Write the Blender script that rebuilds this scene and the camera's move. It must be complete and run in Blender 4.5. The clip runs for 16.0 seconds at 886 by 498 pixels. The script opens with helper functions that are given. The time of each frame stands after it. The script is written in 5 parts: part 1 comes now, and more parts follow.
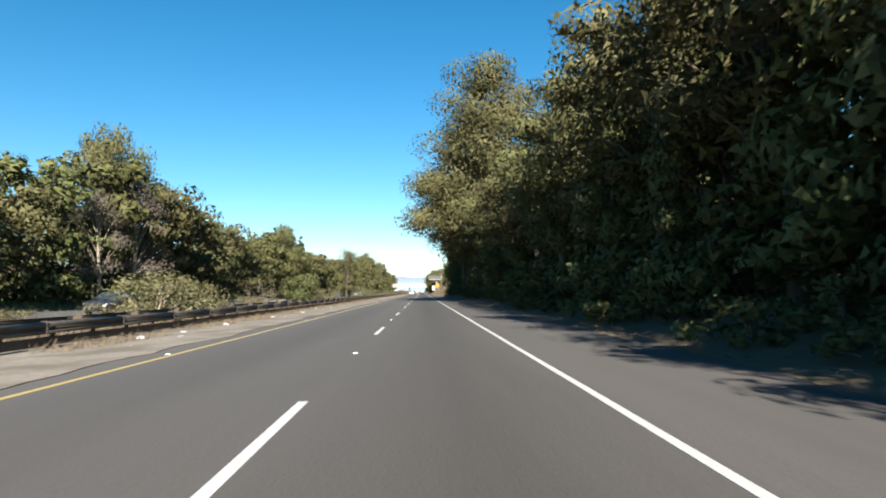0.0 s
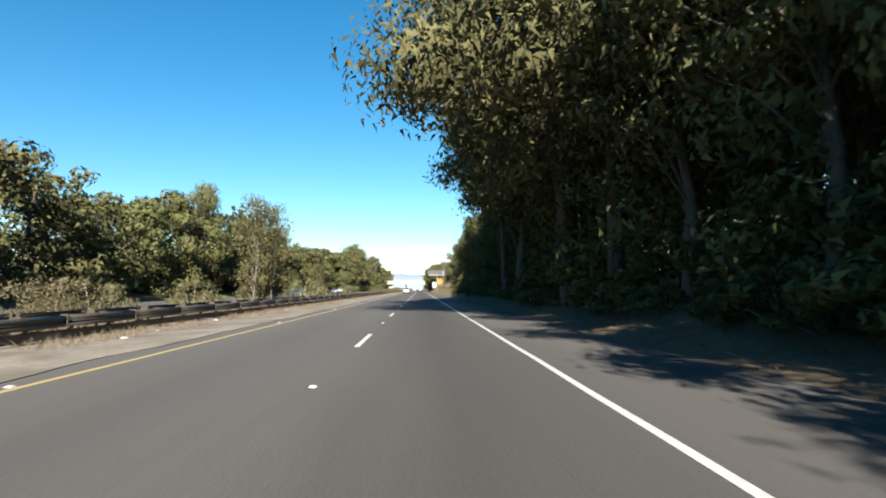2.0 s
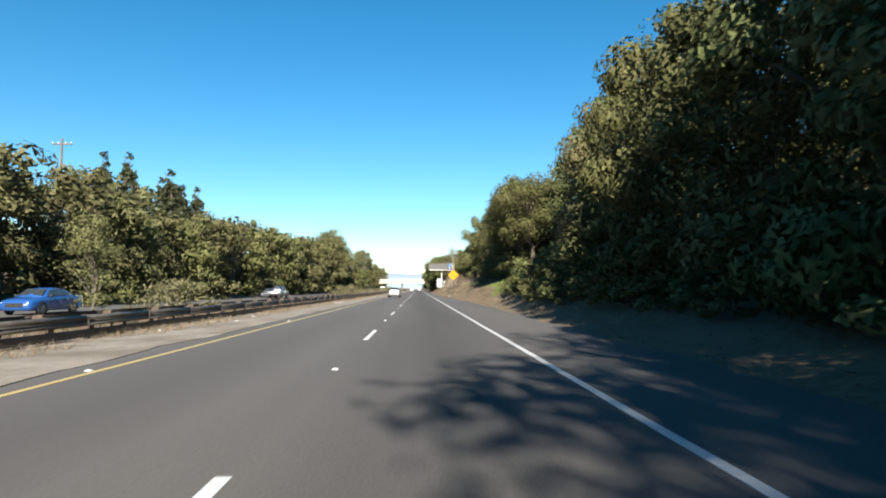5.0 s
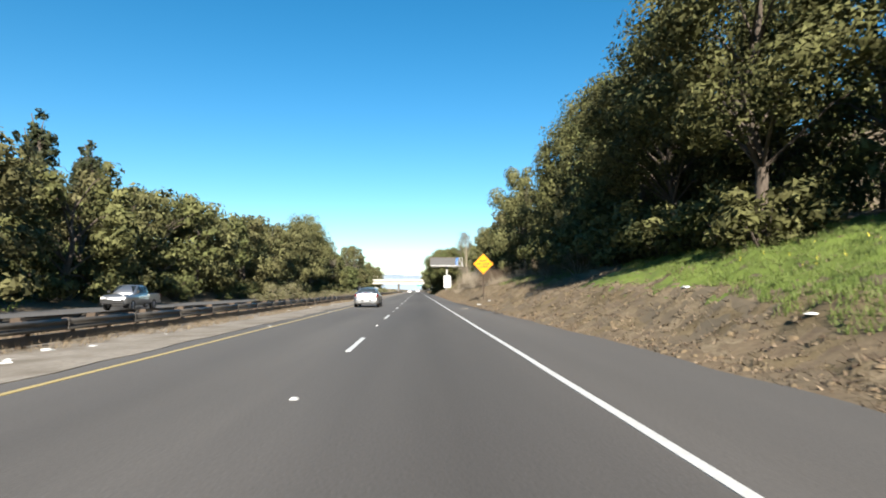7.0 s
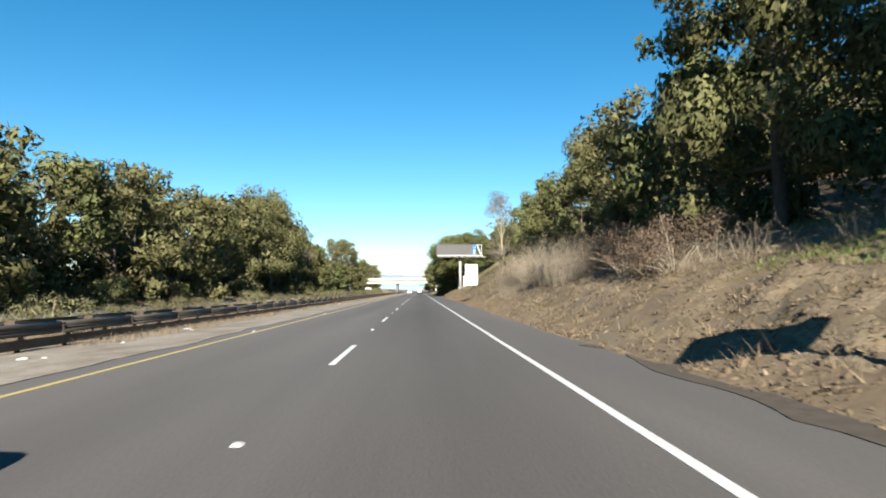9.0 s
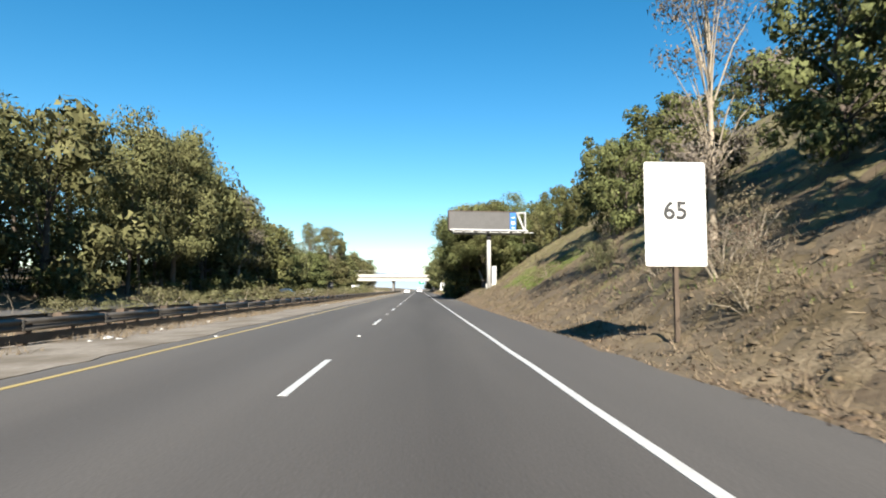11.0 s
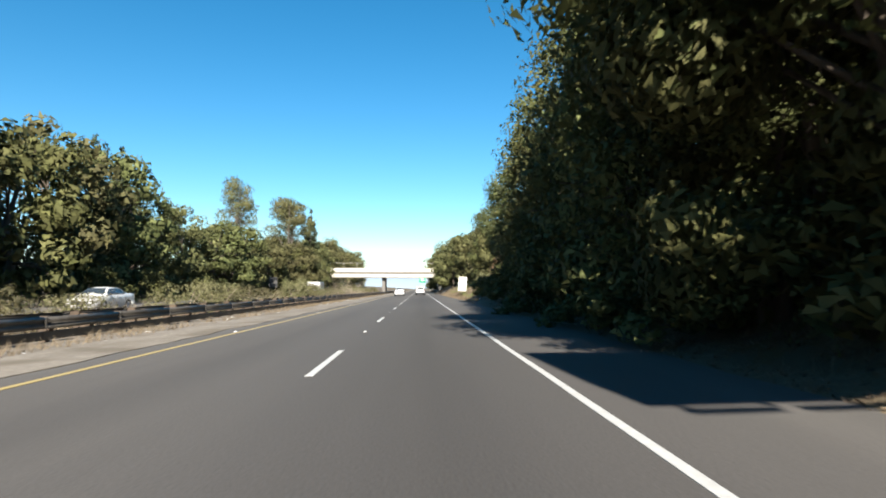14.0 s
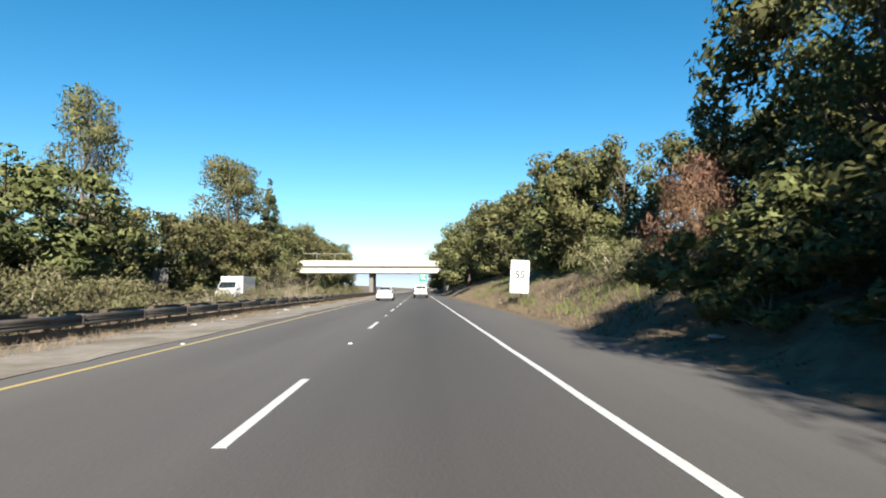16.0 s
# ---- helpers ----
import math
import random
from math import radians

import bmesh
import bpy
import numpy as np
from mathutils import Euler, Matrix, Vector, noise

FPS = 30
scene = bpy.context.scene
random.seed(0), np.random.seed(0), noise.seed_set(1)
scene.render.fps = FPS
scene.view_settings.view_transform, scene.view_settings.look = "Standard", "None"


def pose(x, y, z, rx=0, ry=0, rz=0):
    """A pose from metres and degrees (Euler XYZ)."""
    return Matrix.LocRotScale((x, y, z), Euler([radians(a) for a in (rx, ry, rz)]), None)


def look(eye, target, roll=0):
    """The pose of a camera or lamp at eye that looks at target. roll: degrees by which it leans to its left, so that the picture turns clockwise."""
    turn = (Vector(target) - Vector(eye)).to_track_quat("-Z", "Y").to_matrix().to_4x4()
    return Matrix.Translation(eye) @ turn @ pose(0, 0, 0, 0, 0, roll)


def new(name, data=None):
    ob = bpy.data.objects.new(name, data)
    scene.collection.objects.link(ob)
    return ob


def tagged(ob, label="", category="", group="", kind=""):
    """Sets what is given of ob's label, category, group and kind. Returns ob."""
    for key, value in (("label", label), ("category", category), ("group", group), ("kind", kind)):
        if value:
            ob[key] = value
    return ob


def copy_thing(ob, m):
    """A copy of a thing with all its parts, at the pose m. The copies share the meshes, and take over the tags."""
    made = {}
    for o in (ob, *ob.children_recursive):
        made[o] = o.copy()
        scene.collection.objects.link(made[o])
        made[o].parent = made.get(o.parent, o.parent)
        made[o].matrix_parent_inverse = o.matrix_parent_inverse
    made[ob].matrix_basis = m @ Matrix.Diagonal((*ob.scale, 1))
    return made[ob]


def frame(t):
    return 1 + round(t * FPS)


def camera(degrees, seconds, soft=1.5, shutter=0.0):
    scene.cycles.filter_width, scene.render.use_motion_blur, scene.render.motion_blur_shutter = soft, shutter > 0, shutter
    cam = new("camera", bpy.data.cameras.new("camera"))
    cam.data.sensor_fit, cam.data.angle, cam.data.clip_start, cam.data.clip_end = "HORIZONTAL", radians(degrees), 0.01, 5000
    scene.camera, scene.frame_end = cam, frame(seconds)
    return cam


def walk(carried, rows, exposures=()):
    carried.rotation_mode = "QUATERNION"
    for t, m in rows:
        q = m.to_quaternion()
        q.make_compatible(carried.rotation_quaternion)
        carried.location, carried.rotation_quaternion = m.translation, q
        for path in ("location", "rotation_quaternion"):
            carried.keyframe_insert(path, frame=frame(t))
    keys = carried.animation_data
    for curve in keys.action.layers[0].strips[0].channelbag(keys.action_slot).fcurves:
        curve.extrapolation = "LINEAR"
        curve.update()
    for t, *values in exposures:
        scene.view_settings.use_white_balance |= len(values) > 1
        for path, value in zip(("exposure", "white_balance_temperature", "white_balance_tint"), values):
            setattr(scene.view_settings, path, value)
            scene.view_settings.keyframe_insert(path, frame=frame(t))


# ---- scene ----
# camera
LENS = 73.8
PATH = [
    (0.0, -0.03, 0.00, 1.30, 94.11, 0.13, -2.04),
    (0.5, 0.03, 12.38, 1.30, 93.88, -0.49, -2.09),
    (1.0, 0.02, 24.53, 1.30, 93.93, -0.70, -2.23),
    (1.5, -0.03, 36.53, 1.30, 93.90, -0.51, -2.31),
    (2.0, -0.03, 48.57, 1.30, 93.89, -0.33, -2.23),
    (2.5, -0.05, 60.54, 1.30, 93.87, 0.01, -2.21),
    (3.0, -0.07, 72.51, 1.30, 93.81, 0.15, -2.10),
    (3.5, -0.06, 84.55, 1.30, 93.81, -0.20, -2.23),
    (4.0, -0.02, 96.42, 1.30, 93.78, -0.15, -2.28),
    (4.5, -0.07, 108.19, 1.30, 93.83, 0.01, -2.33),
    (5.0, -0.09, 119.95, 1.30, 93.86, 0.04, -2.40),
    (5.5, -0.09, 131.68, 1.30, 93.88, 0.01, -2.46),
    (6.0, -0.07, 143.33, 1.30, 93.89, -0.02, -2.51),
    (6.5, -0.03, 154.89, 1.30, 93.93, -0.01, -2.53),
    (7.0, 0.04, 166.32, 1.30, 93.99, 0.09, -2.50),
    (7.5, 0.13, 177.59, 1.30, 94.10, 0.37, -2.39),
    (8.0, 0.08, 188.88, 1.30, 94.20, 0.56, -2.33),
    (8.5, 0.12, 200.53, 1.30, 94.00, 0.59, -2.24),
    (9.0, 0.12, 212.27, 1.30, 94.00, 0.47, -2.32),
    (9.5, 0.15, 224.01, 1.30, 93.95, 0.58, -2.28),
    (10.0, 0.18, 235.79, 1.30, 93.93, 0.36, -2.28),
    (10.5, 0.21, 247.60, 1.30, 93.91, 0.09, -2.29),
    (11.0, 0.23, 259.44, 1.30, 93.92, -0.13, -2.30),
    (11.5, 0.24, 271.30, 1.30, 93.93, -0.26, -2.29),
    (12.0, 0.24, 283.17, 1.30, 93.96, -0.17, -2.25),
    (12.5, 0.23, 295.03, 1.30, 94.00, 0.41, -2.16),
    (13.0, 0.17, 306.94, 1.30, 93.93, 0.31, -2.17),
    (13.5, 0.22, 319.02, 1.30, 93.87, 0.02, -2.25),
    (14.0, 0.21, 331.00, 1.30, 93.89, -0.15, -2.27),
    (14.5, 0.21, 342.92, 1.30, 93.87, -0.19, -2.30),
    (15.0, 0.19, 354.81, 1.30, 93.94, -0.19, -2.39),
    (15.5, 0.13, 366.76, 1.30, 94.06, -0.07, -2.45),
    (16.0, 0.20, 378.87, 1.30, 93.86, -0.08, -2.26),
]
cam = camera(LENS, 16.0, soft=1.9, shutter=0.08)
walk(cam, [(r[0], pose(*r[1:])) for r in PATH])

# world and sun: a clear winter day, the sun low behind the camera
SUN_EL, SUN_AZ = 30.0, 3.5
world = bpy.data.worlds.new("world")
scene.world = world
world.use_nodes = True
wn = world.node_tree
sky = wn.nodes.new("ShaderNodeTexSky")
sky.sky_type = "NISHITA"
sky.sun_disc = False
sky.sun_elevation = radians(SUN_EL)
sky.sun_rotation = radians(180.0 - SUN_AZ)
sky.altitude, sky.air_density, sky.dust_density, sky.ozone_density = 50, 1.0, 0.1, 3.0
vivid = wn.nodes.new("ShaderNodeHueSaturation")
vivid.inputs["Saturation"].default_value = 1.35
vivid.inputs["Hue"].default_value = 0.489
wn.links.new(sky.outputs[0], vivid.inputs["Color"])
wn.links.new(vivid.outputs[0], wn.nodes["Background"].inputs[0])
wn.nodes["Background"].inputs[1].default_value = 0.05
sun = new("sun", bpy.data.lights.new("sun", "SUN"))
sun.data.energy, sun.data.angle, sun.data.color = 5.0, radians(0.53), (1.0, 0.93, 0.82)
sd = Vector((math.sin(radians(SUN_AZ)) * math.cos(radians(SUN_EL)), -math.cos(radians(SUN_AZ)) * math.cos(radians(SUN_EL)), math.sin(radians(SUN_EL))))
sun.matrix_world = look(sd * 100, (0, 0, 0))
scene.view_settings.exposure = 1.75


# ---- materials ----
def mat(name, c1, c2=None, rough=0.8, metal=0.0, scale=4.0, bump=0.0, bscale=30.0, stretch=(1, 1, 1), island=0.0, rand=0.0,
        big=None, bigscale=0.2, spec=0.4, coat=0.0, translucent=None):
    """A rough surface: two colours mixed by noise at one scale, a third at a larger one, fine bump."""
    m = bpy.data.materials.new(name)
    m.use_nodes = True
    nt = m.node_tree
    N, Lk = nt.nodes, nt.links.new
    b = N["Principled BSDF"]
    tc, mp = N.new("ShaderNodeTexCoord"), N.new("ShaderNodeMapping")
    geo = N.new("ShaderNodeNewGeometry")
    mp.inputs["Scale"].default_value = stretch
    Lk(geo.outputs["Position"], mp.inputs[0])
    n1 = N.new("ShaderNodeTexNoise")
    n1.inputs["Scale"].default_value, n1.inputs["Detail"].default_value, n1.inputs["Roughness"].default_value = scale, 5, 0.65
    Lk(mp.outputs[0], n1.inputs["Vector"])
    ramp = N.new("ShaderNodeMapRange")
    ramp.inputs[1].default_value, ramp.inputs[2].default_value = 0.3, 0.7
    Lk(n1.outputs[0], ramp.inputs[0])
    mx = N.new("ShaderNodeMix")
    mx.data_type = "RGBA"
    mx.inputs[6].default_value, mx.inputs[7].default_value = (*c1, 1), (*(c2 or c1), 1)
    Lk(ramp.outputs[0], mx.inputs[0])
    out = mx.outputs[2]
    if big:
        n2 = N.new("ShaderNodeTexNoise")
        n2.inputs["Scale"].default_value, n2.inputs["Detail"].default_value = bigscale, 4
        Lk(mp.outputs[0], n2.inputs["Vector"])
        r2 = N.new("ShaderNodeMapRange")
        r2.inputs[1].default_value, r2.inputs[2].default_value = 0.42, 0.62
        Lk(n2.outputs[0], r2.inputs[0])
        m2 = N.new("ShaderNodeMix")
        m2.data_type = "RGBA"
        m2.inputs[7].default_value = (*big, 1)
        Lk(r2.outputs[0], m2.inputs[0])
        Lk(out, m2.inputs[6])
        out = m2.outputs[2]
    if island or rand:
        hs = N.new("ShaderNodeHueSaturation")
        src = geo.outputs["Random Per Island"] if island else N.new("ShaderNodeObjectInfo").outputs["Random"]
        mr = N.new("ShaderNodeMapRange")
        k = island or rand
        mr.inputs[3].default_value, mr.inputs[4].default_value = 1 - k, 1 + k
        Lk(src, mr.inputs[0])
        Lk(mr.outputs[0], hs.inputs["Value"])
        Lk(out, hs.inputs["Color"])
        out = hs.outputs[0]
        if island and rand:
            h3 = N.new("ShaderNodeHueSaturation")
            r3, r4 = N.new("ShaderNodeMapRange"), N.new("ShaderNodeMapRange")
            oi = N.new("ShaderNodeObjectInfo")
            r3.inputs[3].default_value, r3.inputs[4].default_value = 1 - rand, 1 + rand
            r4.inputs[3].default_value, r4.inputs[4].default_value = 0.478, 0.515
            Lk(oi.outputs["Random"], r3.inputs[0])
            Lk(oi.outputs["Random"], r4.inputs[0])
            Lk(r3.outputs[0], h3.inputs["Value"])
            Lk(r4.outputs[0], h3.inputs["Hue"])
            Lk(out, h3.inputs["Color"])
            out = h3.outputs[0]
    Lk(out, b.inputs["Base Color"])
    b.inputs["Roughness"].default_value, b.inputs["Metallic"].default_value = rough, metal
    b.inputs["Specular IOR Level"].default_value = spec
    if coat:
        b.inputs["Coat Weight"].default_value, b.inputs["Coat Roughness"].default_value = coat, 0.05
    if bump:
        n3, bp = N.new("ShaderNodeTexNoise"), N.new("ShaderNodeBump")
        n3.inputs["Scale"].default_value, n3.inputs["Detail"].default_value = bscale, 4
        bp.inputs["Strength"].default_value, bp.inputs["Distance"].default_value = bump, 0.02
        Lk(mp.outputs[0], n3.inputs["Vector"])
        Lk(n3.outputs[0], bp.inputs["Height"])
        Lk(bp.outputs[0], b.inputs["Normal"])
    if translucent:
        t, ms = N.new("ShaderNodeBsdfTranslucent"), N.new("ShaderNodeMixShader")
        Lk(out, t.inputs[0])
        ms.inputs[0].default_value = translucent
        Lk(b.outputs[0], ms.inputs[1])
        Lk(t.outputs[0], ms.inputs[2])
        Lk(ms.outputs[0], N["Material Output"].inputs[0])
    return m


def asphalt_material():
    """Worn grey asphalt: darker oil band along the lane's middle, paler wheel tracks, fine grain."""
    m = mat("asphalt", (0.065, 0.0605, 0.0565), (0.083, 0.077, 0.0715), rough=0.9, scale=0.35, bump=0.25, bscale=60, stretch=(1.6, 0.12, 1), big=(0.061, 0.0575, 0.055), bigscale=0.16, spec=0.25)
    nt = m.node_tree
    N, Lk = nt.nodes, nt.links.new
    b = N["Principled BSDF"]
    src = b.inputs["Base Color"].links[0].from_socket
    geo, sep = N.new("ShaderNodeNewGeometry"), N.new("ShaderNodeSeparateXYZ")
    Lk(geo.outputs["Position"], sep.inputs[0])
    ramp = N.new("ShaderNodeValToRGB")
    mr = N.new("ShaderNodeMapRange")
    mr.inputs[1].default_value, mr.inputs[2].default_value = -6.0, 6.0
    Lk(sep.outputs[0], mr.inputs[0])
    Lk(mr.outputs[0], ramp.inputs[0])
    el = ramp.color_ramp.elements
    stops = [(0.0, 1.25), (0.07, 1.2), (0.14, 1.1), (0.22, 0.99), (0.3, 1.12), (0.38, 1.04), (0.44, 0.9), (0.48, 0.86), (0.535, 0.74), (0.6, 0.85), (0.67, 0.95), (0.7, 1.05), (0.8, 1.1), (1.0, 1.15)]
    el[0].position, el[0].color = stops[0][0], (stops[0][1] / 2,) * 3 + (1,)
    el[1].position, el[1].color = stops[-1][0], (stops[-1][1] / 2,) * 3 + (1,)
    for p, v in stops[1:-1]:
        e = el.new(p)
        e.color = (v / 2, v / 2, v / 2, 1)
    mul = N.new("ShaderNodeMix")
    mul.data_type, mul.blend_type = "RGBA", "MULTIPLY"
    mul.inputs[0].default_value = 1.0
    Lk(src, mul.inputs[6])
    Lk(ramp.outputs[0], mul.inputs[7])
    dbl = N.new("ShaderNodeVectorMath")
    dbl.operation = "SCALE"
    dbl.inputs[3].default_value = 2.0
    Lk(mul.outputs[2], dbl.inputs[0])
    grain, gm = N.new("ShaderNodeTexNoise"), N.new("ShaderNodeMapRange")
    grain.inputs["Scale"].default_value, grain.inputs["Detail"].default_value = 35, 3
    Lk(geo.outputs["Position"], grain.inputs["Vector"])
    gm.inputs[1].default_value, gm.inputs[2].default_value, gm.inputs[3].default_value, gm.inputs[4].default_value = 0.3, 0.7, 0.82, 1.18
    Lk(grain.outputs[0], gm.inputs[0])
    d2 = N.new("ShaderNodeVectorMath")
    d2.operation = "SCALE"
    Lk(dbl.outputs[0], d2.inputs[0])
    Lk(gm.outputs[0], d2.inputs[3])
    Lk(d2.outputs[0], b.inputs["Base Color"])
    return m


M = {}
M["asphalt"] = asphalt_material()
M["asphalt_far"] = mat("asphalt_far", (0.0624, 0.06, 0.0576), (0.0768, 0.0744, 0.072), rough=0.9, scale=0.5, stretch=(1, 0.1, 1), bump=0.1)
M["gravel"] = mat("gravel", (0.13, 0.112, 0.09), (0.24, 0.212, 0.175), rough=0.95, scale=6, bump=0.6, bscale=25, big=(0.115, 0.096, 0.072), bigscale=0.6)
M["soil"] = mat("soil", (0.0672, 0.0446, 0.0254), (0.144, 0.107, 0.0624), rough=0.95, scale=3.0, bump=0.8, bscale=9, big=(0.096, 0.0744, 0.0456), bigscale=0.25)
M["white_paint"] = mat("white_paint", (0.468, 0.468, 0.456), (0.36, 0.36, 0.348), rough=0.6, scale=9, bump=0.1)
M["yellow_paint"] = mat("yellow_paint", (0.37, 0.275, 0.1), (0.3, 0.235, 0.1), rough=0.6, scale=7, bump=0.1)
M["bark"] = mat("bark", (0.048, 0.036, 0.0264), (0.096, 0.0768, 0.06), rough=0.95, scale=3, stretch=(3, 3, 0.6), bump=0.5, bscale=8)
M["bark_pale"] = mat("bark_pale", (0.134, 0.115, 0.0912), (0.0768, 0.06, 0.0456), rough=0.9, scale=2, stretch=(3, 3, 0.4), bump=0.3, bscale=6)
M["leaf_euc"] = mat("leaf_euc", (0.07, 0.074, 0.03), (0.115, 0.11, 0.048), rough=0.75, scale=0.5, island=0.4, rand=0.12, spec=0.12, translucent=0.14)
M["leaf_oak"] = mat("leaf_oak", (0.056, 0.064, 0.022), (0.102, 0.104, 0.042), rough=0.75, scale=0.5, island=0.4, rand=0.15, spec=0.12, translucent=0.1)
M["leaf_pine"] = mat("leaf_pine", (0.0216, 0.0312, 0.012), (0.0384, 0.0432, 0.0168), rough=0.7, scale=0.5, island=0.3, rand=0.1, spec=0.3, translucent=0.1)
M["leaf_shrub"] = mat("leaf_shrub", (0.0864, 0.084, 0.0384), (0.13, 0.12, 0.0576), rough=0.7, scale=0.8, island=0.35, rand=0.16, spec=0.3, translucent=0.2)
M["leaf_bright"] = mat("leaf_bright", (0.0528, 0.0672, 0.0192), (0.0768, 0.0864, 0.0288), rough=0.6, scale=0.8, island=0.3, rand=0.1, translucent=0.25)
M["hill_grass"] = mat("hill_grass", (0.13, 0.12, 0.055), (0.185, 0.16, 0.088), rough=0.85, scale=0.4, island=0.3, rand=0.1, spec=0.15, translucent=0.12)
M["thatch"] = mat("thatch", (0.085, 0.064, 0.042), (0.21, 0.17, 0.115), rough=0.95, scale=11.0, spec=0.05, bump=1.0, bscale=26, big=(0.115, 0.0888, 0.0528), bigscale=0.5)
M["leaf_rust"] = mat("leaf_rust", (0.0912, 0.048, 0.0264), (0.13, 0.0792, 0.0408), rough=0.8, scale=0.8, island=0.35, rand=0.1, translucent=0.1)
M["leaf_grey"] = mat("leaf_grey", (0.0816, 0.072, 0.0576), (0.11, 0.0864, 0.0624), rough=0.8, scale=0.8, island=0.3, rand=0.1)
M["twig"] = mat("twig", (0.18, 0.15, 0.11), (0.26, 0.22, 0.165), rough=0.9, scale=3, island=0.3)
M["straw"] = mat("straw", (0.144, 0.113, 0.072), (0.096, 0.0696, 0.0432), rough=0.9, scale=2, island=0.4)
M["litter_leaf"] = mat("litter_leaf", (0.16, 0.12, 0.08), (0.045, 0.03, 0.02), rough=0.9, scale=2, island=0.5)
M["dry_leaf"] = mat("dry_leaf", (0.0912, 0.072, 0.048), (0.13, 0.101, 0.0672), rough=0.9, scale=1.0, island=0.35, rand=0.12, spec=0.1)
M["grass"] = mat("grass", (0.08, 0.115, 0.02), (0.115, 0.15, 0.032), rough=0.7, scale=0.6, island=0.3, translucent=0.25)
M["damp_soil"] = mat("damp_soil", (0.0288, 0.023, 0.0173), (0.0528, 0.0422, 0.0307), rough=0.95, scale=4, bump=0.5, bscale=20)
M["rail_metal"] = mat("rail_metal", (0.0408, 0.0384, 0.036), (0.0816, 0.0744, 0.0648), rough=0.6, metal=0.35, scale=2, bump=0.1, rand=0.15)
M["post_wood"] = mat("post_wood", (0.0768, 0.0552, 0.0384), (0.0432, 0.0312, 0.0216), rough=0.9, scale=4, stretch=(4, 4, 0.7), bump=0.4, rand=0.2)
M["galvanised"] = mat("galvanised", (0.33, 0.33, 0.324), (0.252, 0.252, 0.246), rough=0.5, metal=0.4, scale=3, bump=0.05)
M["concrete"] = mat("concrete", (0.372, 0.354, 0.318), (0.3, 0.282, 0.252), rough=0.9, scale=1.2, bump=0.2, big=(0.336, 0.318, 0.282), bigscale=0.25)
M["dark_concrete"] = mat("dark_concrete", (0.096, 0.0912, 0.0816), (0.134, 0.125, 0.115), rough=0.9, scale=1.2, bump=0.2)
M["sign_orange"] = mat("sign_orange", (0.62, 0.235, 0.0), (0.57, 0.21, 0.0), rough=0.6, scale=2, spec=0.15)
M["sign_white"] = mat("sign_white", (0.492, 0.492, 0.48), (0.444, 0.444, 0.432), rough=0.5, scale=2)
M["sign_black"] = mat("sign_black", (0.0096, 0.0096, 0.0096), (0.0168, 0.0168, 0.0168), rough=0.6)
M["sign_ink"] = mat("sign_ink", (0.06, 0.01, 0.0), (0.05, 0.008, 0.0), rough=0.6)
M["sign_green"] = mat("sign_green", (0, 0.18, 0.102), (0, 0.156, 0.09), rough=0.5, scale=2)
M["sign_blue"] = mat("sign_blue", (0.006, 0.102, 0.33), (0.006, 0.084, 0.3), rough=0.5, scale=2)
M["panel_grey"] = mat("panel_grey", (0.0552, 0.0538, 0.0518), (0.0696, 0.0672, 0.0653), rough=0.7, scale=5, bump=0.1, stretch=(1, 1, 3), rand=0.06)
M["frame_brown"] = mat("frame_brown", (0.048, 0.0336, 0.0264), (0.0672, 0.048, 0.0384), rough=0.7, scale=4)
M["white_metal"] = mat("white_metal", (0.432, 0.432, 0.42), (0.36, 0.36, 0.348), rough=0.5, scale=3, bump=0.05)
M["pole_grey"] = mat("pole_grey", (0.312, 0.306, 0.288), (0.258, 0.252, 0.24), rough=0.7, scale=3, bump=0.05)
M["box_grey"] = mat("box_grey", (0.0768, 0.0744, 0.072), (0.048, 0.048, 0.0456), rough=0.8, scale=3, bump=0.1)
M["rubber"] = mat("rubber", (0.0072, 0.0072, 0.0072), (0.012, 0.012, 0.012), rough=0.85, scale=8)
M["chrome"] = mat("chrome", (0.75, 0.75, 0.75), rough=0.28, metal=1.0)
M["alloy"] = mat("alloy", (0.4, 0.4, 0.41), (0.3, 0.3, 0.31), rough=0.35, metal=0.8)
M["car_glass"] = mat("car_glass", (0.03, 0.04, 0.045), (0.02, 0.025, 0.03), rough=0.06, spec=0.8)
M["lamp_red"] = mat("lamp_red", (0.144, 0.00576, 0.0072), (0.096, 0.0048, 0.00576), rough=0.2)
M["lamp_clear"] = mat("lamp_clear", (0.45, 0.45, 0.444), rough=0.15)
M["plate"] = mat("plate", (0.45, 0.45, 0.438), rough=0.5)
M["plate_bar"] = mat("plate_bar", (0.0576, 0.0672, 0.12), rough=0.5)
M["paint_silver"] = mat("paint_silver", (0.4, 0.4, 0.405), (0.37, 0.37, 0.375), rough=0.32, metal=0.92, scale=2, coat=0.6)
M["flower"] = mat("flower", (0.6, 0.5, 0.05), (0.5, 0.42, 0.04), rough=0.7)
M["paint_white"] = mat("paint_white", (0.48, 0.48, 0.474), (0.462, 0.462, 0.456), rough=0.35, scale=2, coat=0.6)
M["paint_dark"] = mat("paint_dark", (0.0144, 0.0168, 0.0216), (0.0192, 0.0216, 0.0264), rough=0.3, scale=2, coat=0.8)
M["paint_blue"] = mat("paint_blue", (0.012, 0.06, 0.21), (0.012, 0.054, 0.18), rough=0.3, scale=2, coat=0.8)
M["plastic_black"] = mat("plastic_black", (0.0096, 0.0096, 0.0101), (0.0144, 0.0144, 0.0144), rough=0.6)
